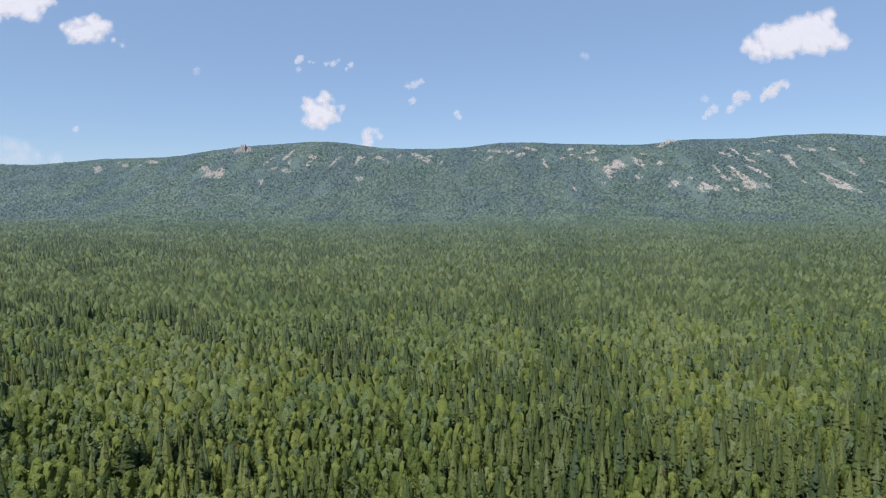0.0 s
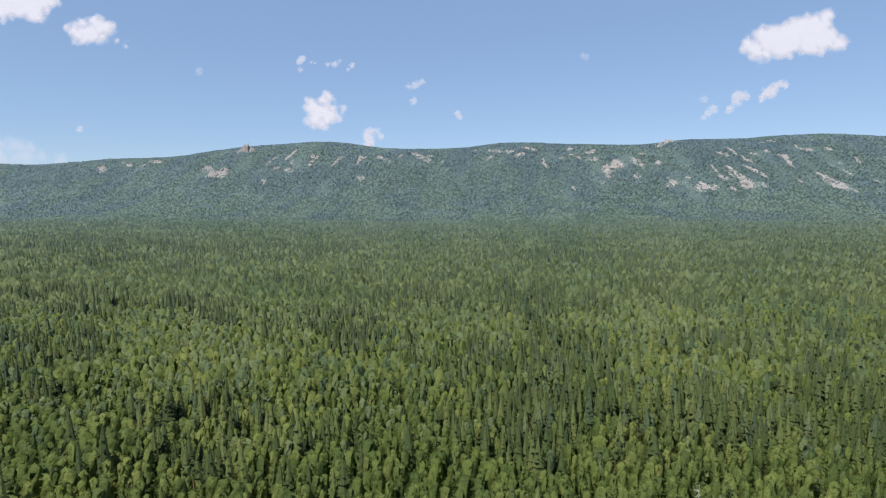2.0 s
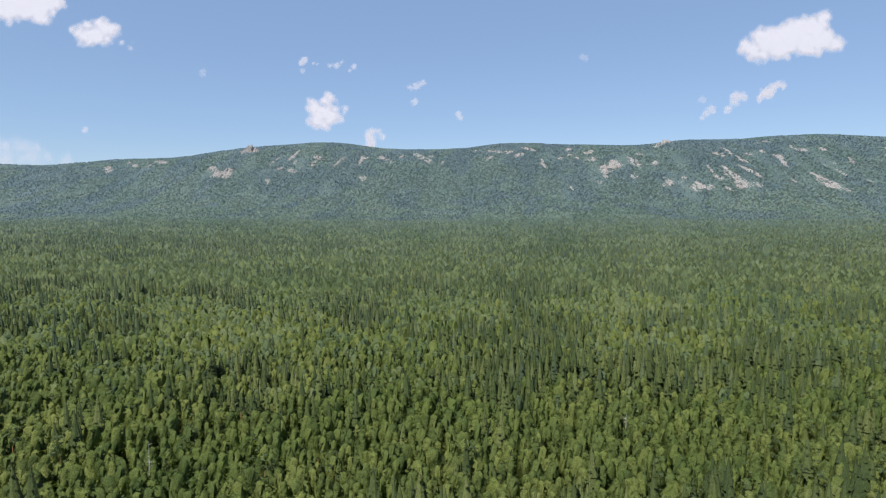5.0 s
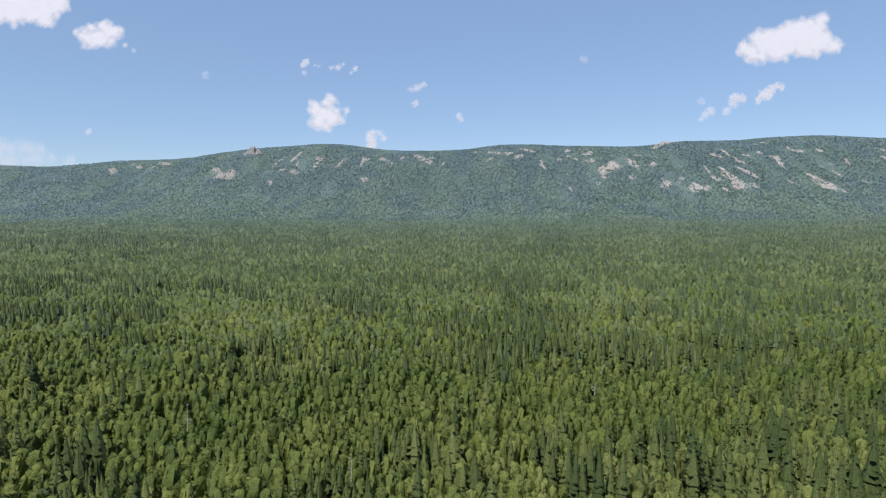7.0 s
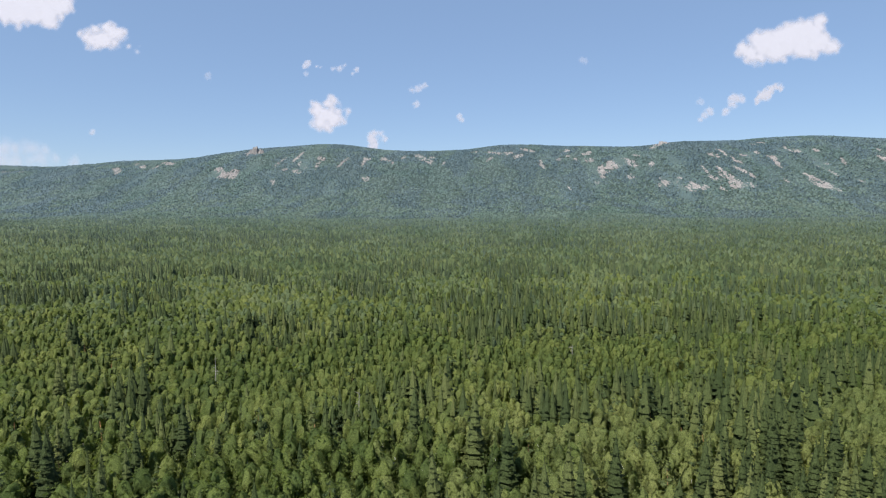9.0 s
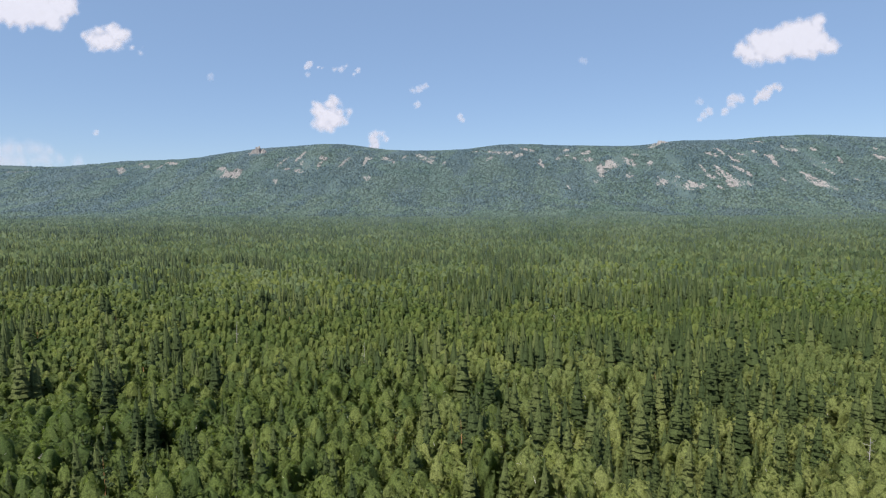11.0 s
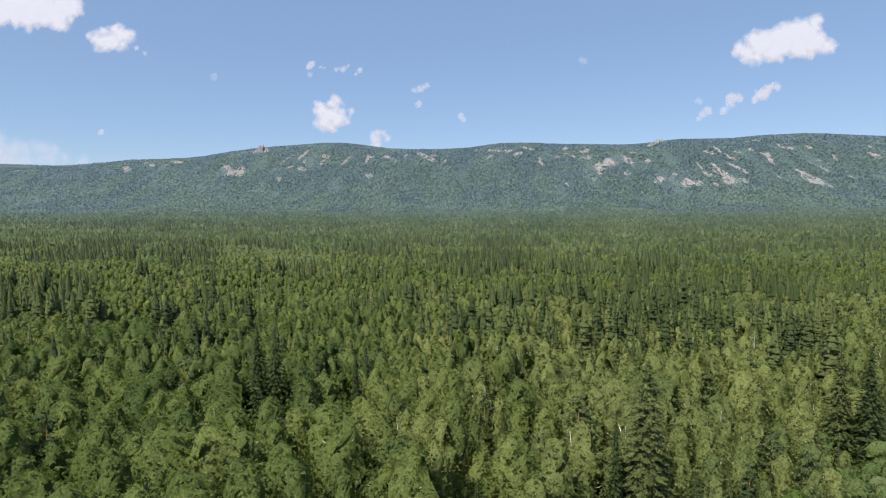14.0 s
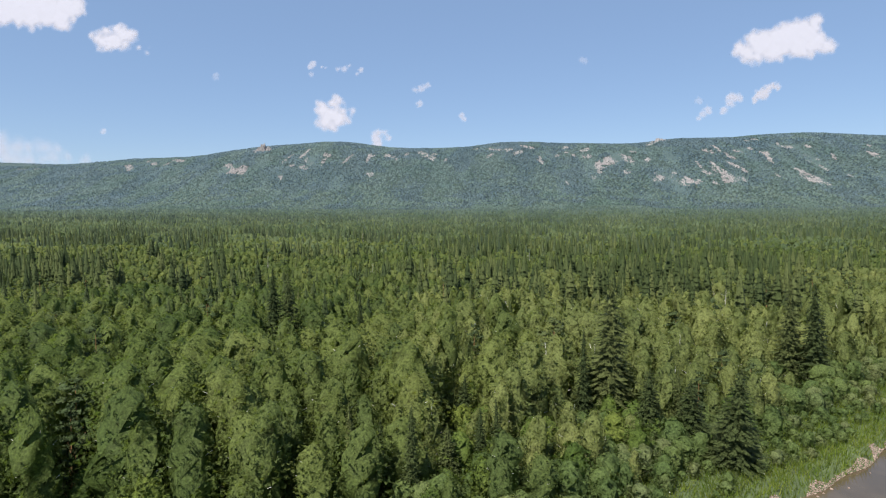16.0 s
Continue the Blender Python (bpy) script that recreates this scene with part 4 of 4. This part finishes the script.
# ---- clouds ----
def make_cloud(cx, cz, far, puffs, dense, label, seed, blur=6.5):
    """A cloud: a bulging body whose edges thin out; puffs are (right, up, radius) in thousandths of its distance."""
    unit_m = far / 1033.0
    p = np.array(puffs, float)
    step = float(np.clip(p[:, 2].max() / 9, 0.7, 2.4))
    soft = min(blur, p[:, 2].max() * 0.45 + blur - 6.5)
    pad = soft + 3
    xs = np.arange((p[:, 0] - p[:, 2]).min() - pad, (p[:, 0] + p[:, 2]).max() + pad, step)
    zs = np.arange((p[:, 1] - p[:, 2]).min() - pad, (p[:, 1] + p[:, 2]).max() + pad, step)
    X, Z = np.meshgrid(xs, zs)
    wx, wz = X + soft * 0.4 * waves(X, Z, soft * 4, seed), Z + soft * 0.4 * waves(X, Z, soft * 4, seed + 1)
    d = p[:, 2, None, None] - np.hypot(wx - p[:, 0, None, None], wz - p[:, 1, None, None])
    body = 3.0 * np.log(np.exp(np.clip(d, -60, 60) / 3.0).sum(0))
    s = body - 0.6 + 0.22 * soft * waves(X, Z, soft * 2.6, seed + 2) + 0.1 * soft * waves(X, Z, soft * 1.3, seed + 3)
    k = np.clip((s + 0.6 * soft) / (2.1 * soft), 0, 1)
    thick = k * k * (3 - 2 * k) * dense
    high = 1.1 * np.logaddexp(0, body / 2.5) * 2.5 + 0.12 * soft * waves(X, Z, soft * 5, seed + 4)
    hz, hx = (min(1.0, soft / 6.5) ** 2 * a for a in np.gradient(high, step))
    w, h = len(xs), len(zs)
    i = (np.arange(h - 1)[:, None] * w + np.arange(w - 1)).ravel()
    quads = np.stack([i, i + 1, i + w + 1, i + w], 1)
    quads = quads[thick.ravel()[quads].max(1) > 0.004]
    used, quads = np.unique(quads, return_inverse=True)
    quads = quads.reshape(-1, 4)
    rim = np.bincount(quads.ravel(), minlength=len(used)) < 4
    back = np.where(rim, np.arange(len(used)), len(used) + np.cumsum(~rim) - 1)
    vs, ns = [], []
    for side, keep in ((-1.0, np.full(len(used), True)), (0.4, ~rim)):
        vs.append(np.stack([X, 0.05 * side * high, Z], 2).reshape(-1, 3)[used][keep])
        ns.append(unit(np.stack([-0.25 - 0.03 * hx, np.full_like(hx, -0.5), 0.6 - 0.07 * hz], 2)).reshape(-1, 3)[used][keep])
    t = thick.ravel()[used]
    me = mesh_of("cloud", np.concatenate(vs) * unit_m, np.concatenate([quads, back[quads]]), [VAPOUR], None, np.concatenate([t, t[~rim]]), np.concatenate(ns))
    ob = new("cloud", me)
    ob.location = (cx, far, cz)
    tagged(ob, label, "cloud", "clouds in the sky")


make_cloud(2197, 1098, 3700, ((-85, -12, 14), (-70, -20, 16), (-56, 3, 20), (-55, -25, 15), (-35, -5, 26), (-11, 3, 28), (9, 12, 28), (29, 14, 26), (48, 32, 16), (57, 40, 8), (54, -0, 20), (74, -7, 14), (20, -7, 22), (-20, -18, 18), (40, -11, 16)), 1.0, "large white cumulus cloud with a soft grey base", 900)
make_cloud(-2178, 1138, 3700, ((-48, 10, 6), (-35, 4, 11), (-21, 15, 10), (-26, -5, 14), (-7, -1, 18), (2, 17, 12), (15, 7, 17), (28, 9, 10), (15, -9, 10), (-16, -13, 10), (40, -13, 4), (55, -21, 3)), 1.0, "small white puffy cloud in the blue sky", 910)
make_cloud(-2602, 1312, 3700, ((-56, 10, 34), (-16, 10, 34), (-37, -10, 20), (14, -10, 21), (25, 10, 24), (45, 10, 16), (57, 11, 10), (41, -12, 7), (23, -24, 8), (-97, 5, 30)), 1.0, "white puffy cloud high in the blue sky", 920)
make_cloud(-857, 730, 4200, ((-23, 15, 10), (-19, 4, 13), (2, 20, 11), (9, 26, 7), (-6, -3, 17), (10, -10, 15), (-16, -13, 13), (-4, -22, 11), (-28, -20, 7), (25, -12, 6), (35, 5, 4), (15, 6, 9), (8, -4, 13)), 1.0, "small bright white tufted cloud above the ridge", 930)
make_cloud(-536, 584, 4400, ((-7, -4, 9), (-10, 4, 6), (-2, 8, 5), (8, 9, 4), (16, -2, 5), (-5, -15, 8)), 0.75, "thin white cloud behind the mountain crest", 940)
make_cloud(1989, 765, 4000, ((-1, 11, 9), (9, 8, 8), (19, 9, 5), (-2, -1, 7), (-11, -11, 5), (-15, -16, 4)), 0.6, "thin white cloud wisp", 950)
make_cloud(2235, 842, 4000, ((-20, -13, 7), (-12, -5, 9), (-4, -2, 8), (3, 7, 7), (12, 10, 6), (21, 8, 5), (-0, -7, 5)), 0.8, "small white cloud with ragged edges", 960)
make_cloud(1807, 693, 4000, ((4, 7, 7), (-3, -2, 6), (-11, -9, 5), (9, 4, 5)), 0.4, "faint translucent cloud wisp", 970)
make_cloud(1760, 783, 4000, ((2, -1, 6), (-2, 1, 4)), 0.18, "faint translucent cloud wisp", 980)
make_cloud(-1025, 1127, 4400, ((-8, 2, 5), (-13, -1, 4), (-4, 6, 4), (9, -2, 2), (17, -3, 2)), 0.5, "faint translucent cloud wisp", 990)
make_cloud(-1068, 1066, 4400, ((1, -1, 4), (-1, 1, 3)), 0.22, "faint translucent cloud wisp", 1000)
make_cloud(-739, 1022, 4000, ((1, -2, 6), (-12, -3, 4), (11, 4, 3)), 0.4, "faint translucent cloud wisp", 1010)
make_cloud(-634, 990, 4000, ((4, 4, 5), (-4, -4, 3)), 0.5, "faint translucent cloud wisp", 1020)
make_cloud(-187, 880, 4000, ((5, 2, 5), (-3, -3, 6), (-14, -4, 5), (12, 5, 4)), 0.35, "faint translucent cloud wisp", 1030)
make_cloud(-206, 767, 4000, ((1, 1, 6), (-1, -1, 4)), 0.35, "faint translucent cloud wisp", 1040)
make_cloud(104, 686, 4100, ((-2, 4, 6), (2, -4, 5)), 0.4, "faint translucent cloud wisp", 1050)
make_cloud(-2298, 543, 3700, ((1, 1, 5), (-1, -1, 3)), 0.35, "faint translucent cloud wisp", 1060)
make_cloud(-1612, 939, 3900, ((-1, 3, 6), (1, -3, 4)), 0.15, "faint translucent cloud wisp", 1070)
make_cloud(928, 1038, 3900, ((-3, 1, 6), (3, -1, 4)), 0.15, "faint translucent cloud wisp", 1080)
make_cloud(-2704, 394, 3650, ((-68, 12, 25), (-42, 18, 14), (-17, 12, 13), (9, 7, 12), (34, 1, 11), (59, -6, 9), (-23, -8, 19), (18, -14, 14), (-54, -11, 23), (85, -12, 7)), 0.42, "thin pale veil of cloud low over the ridge", 1090, 16.0)
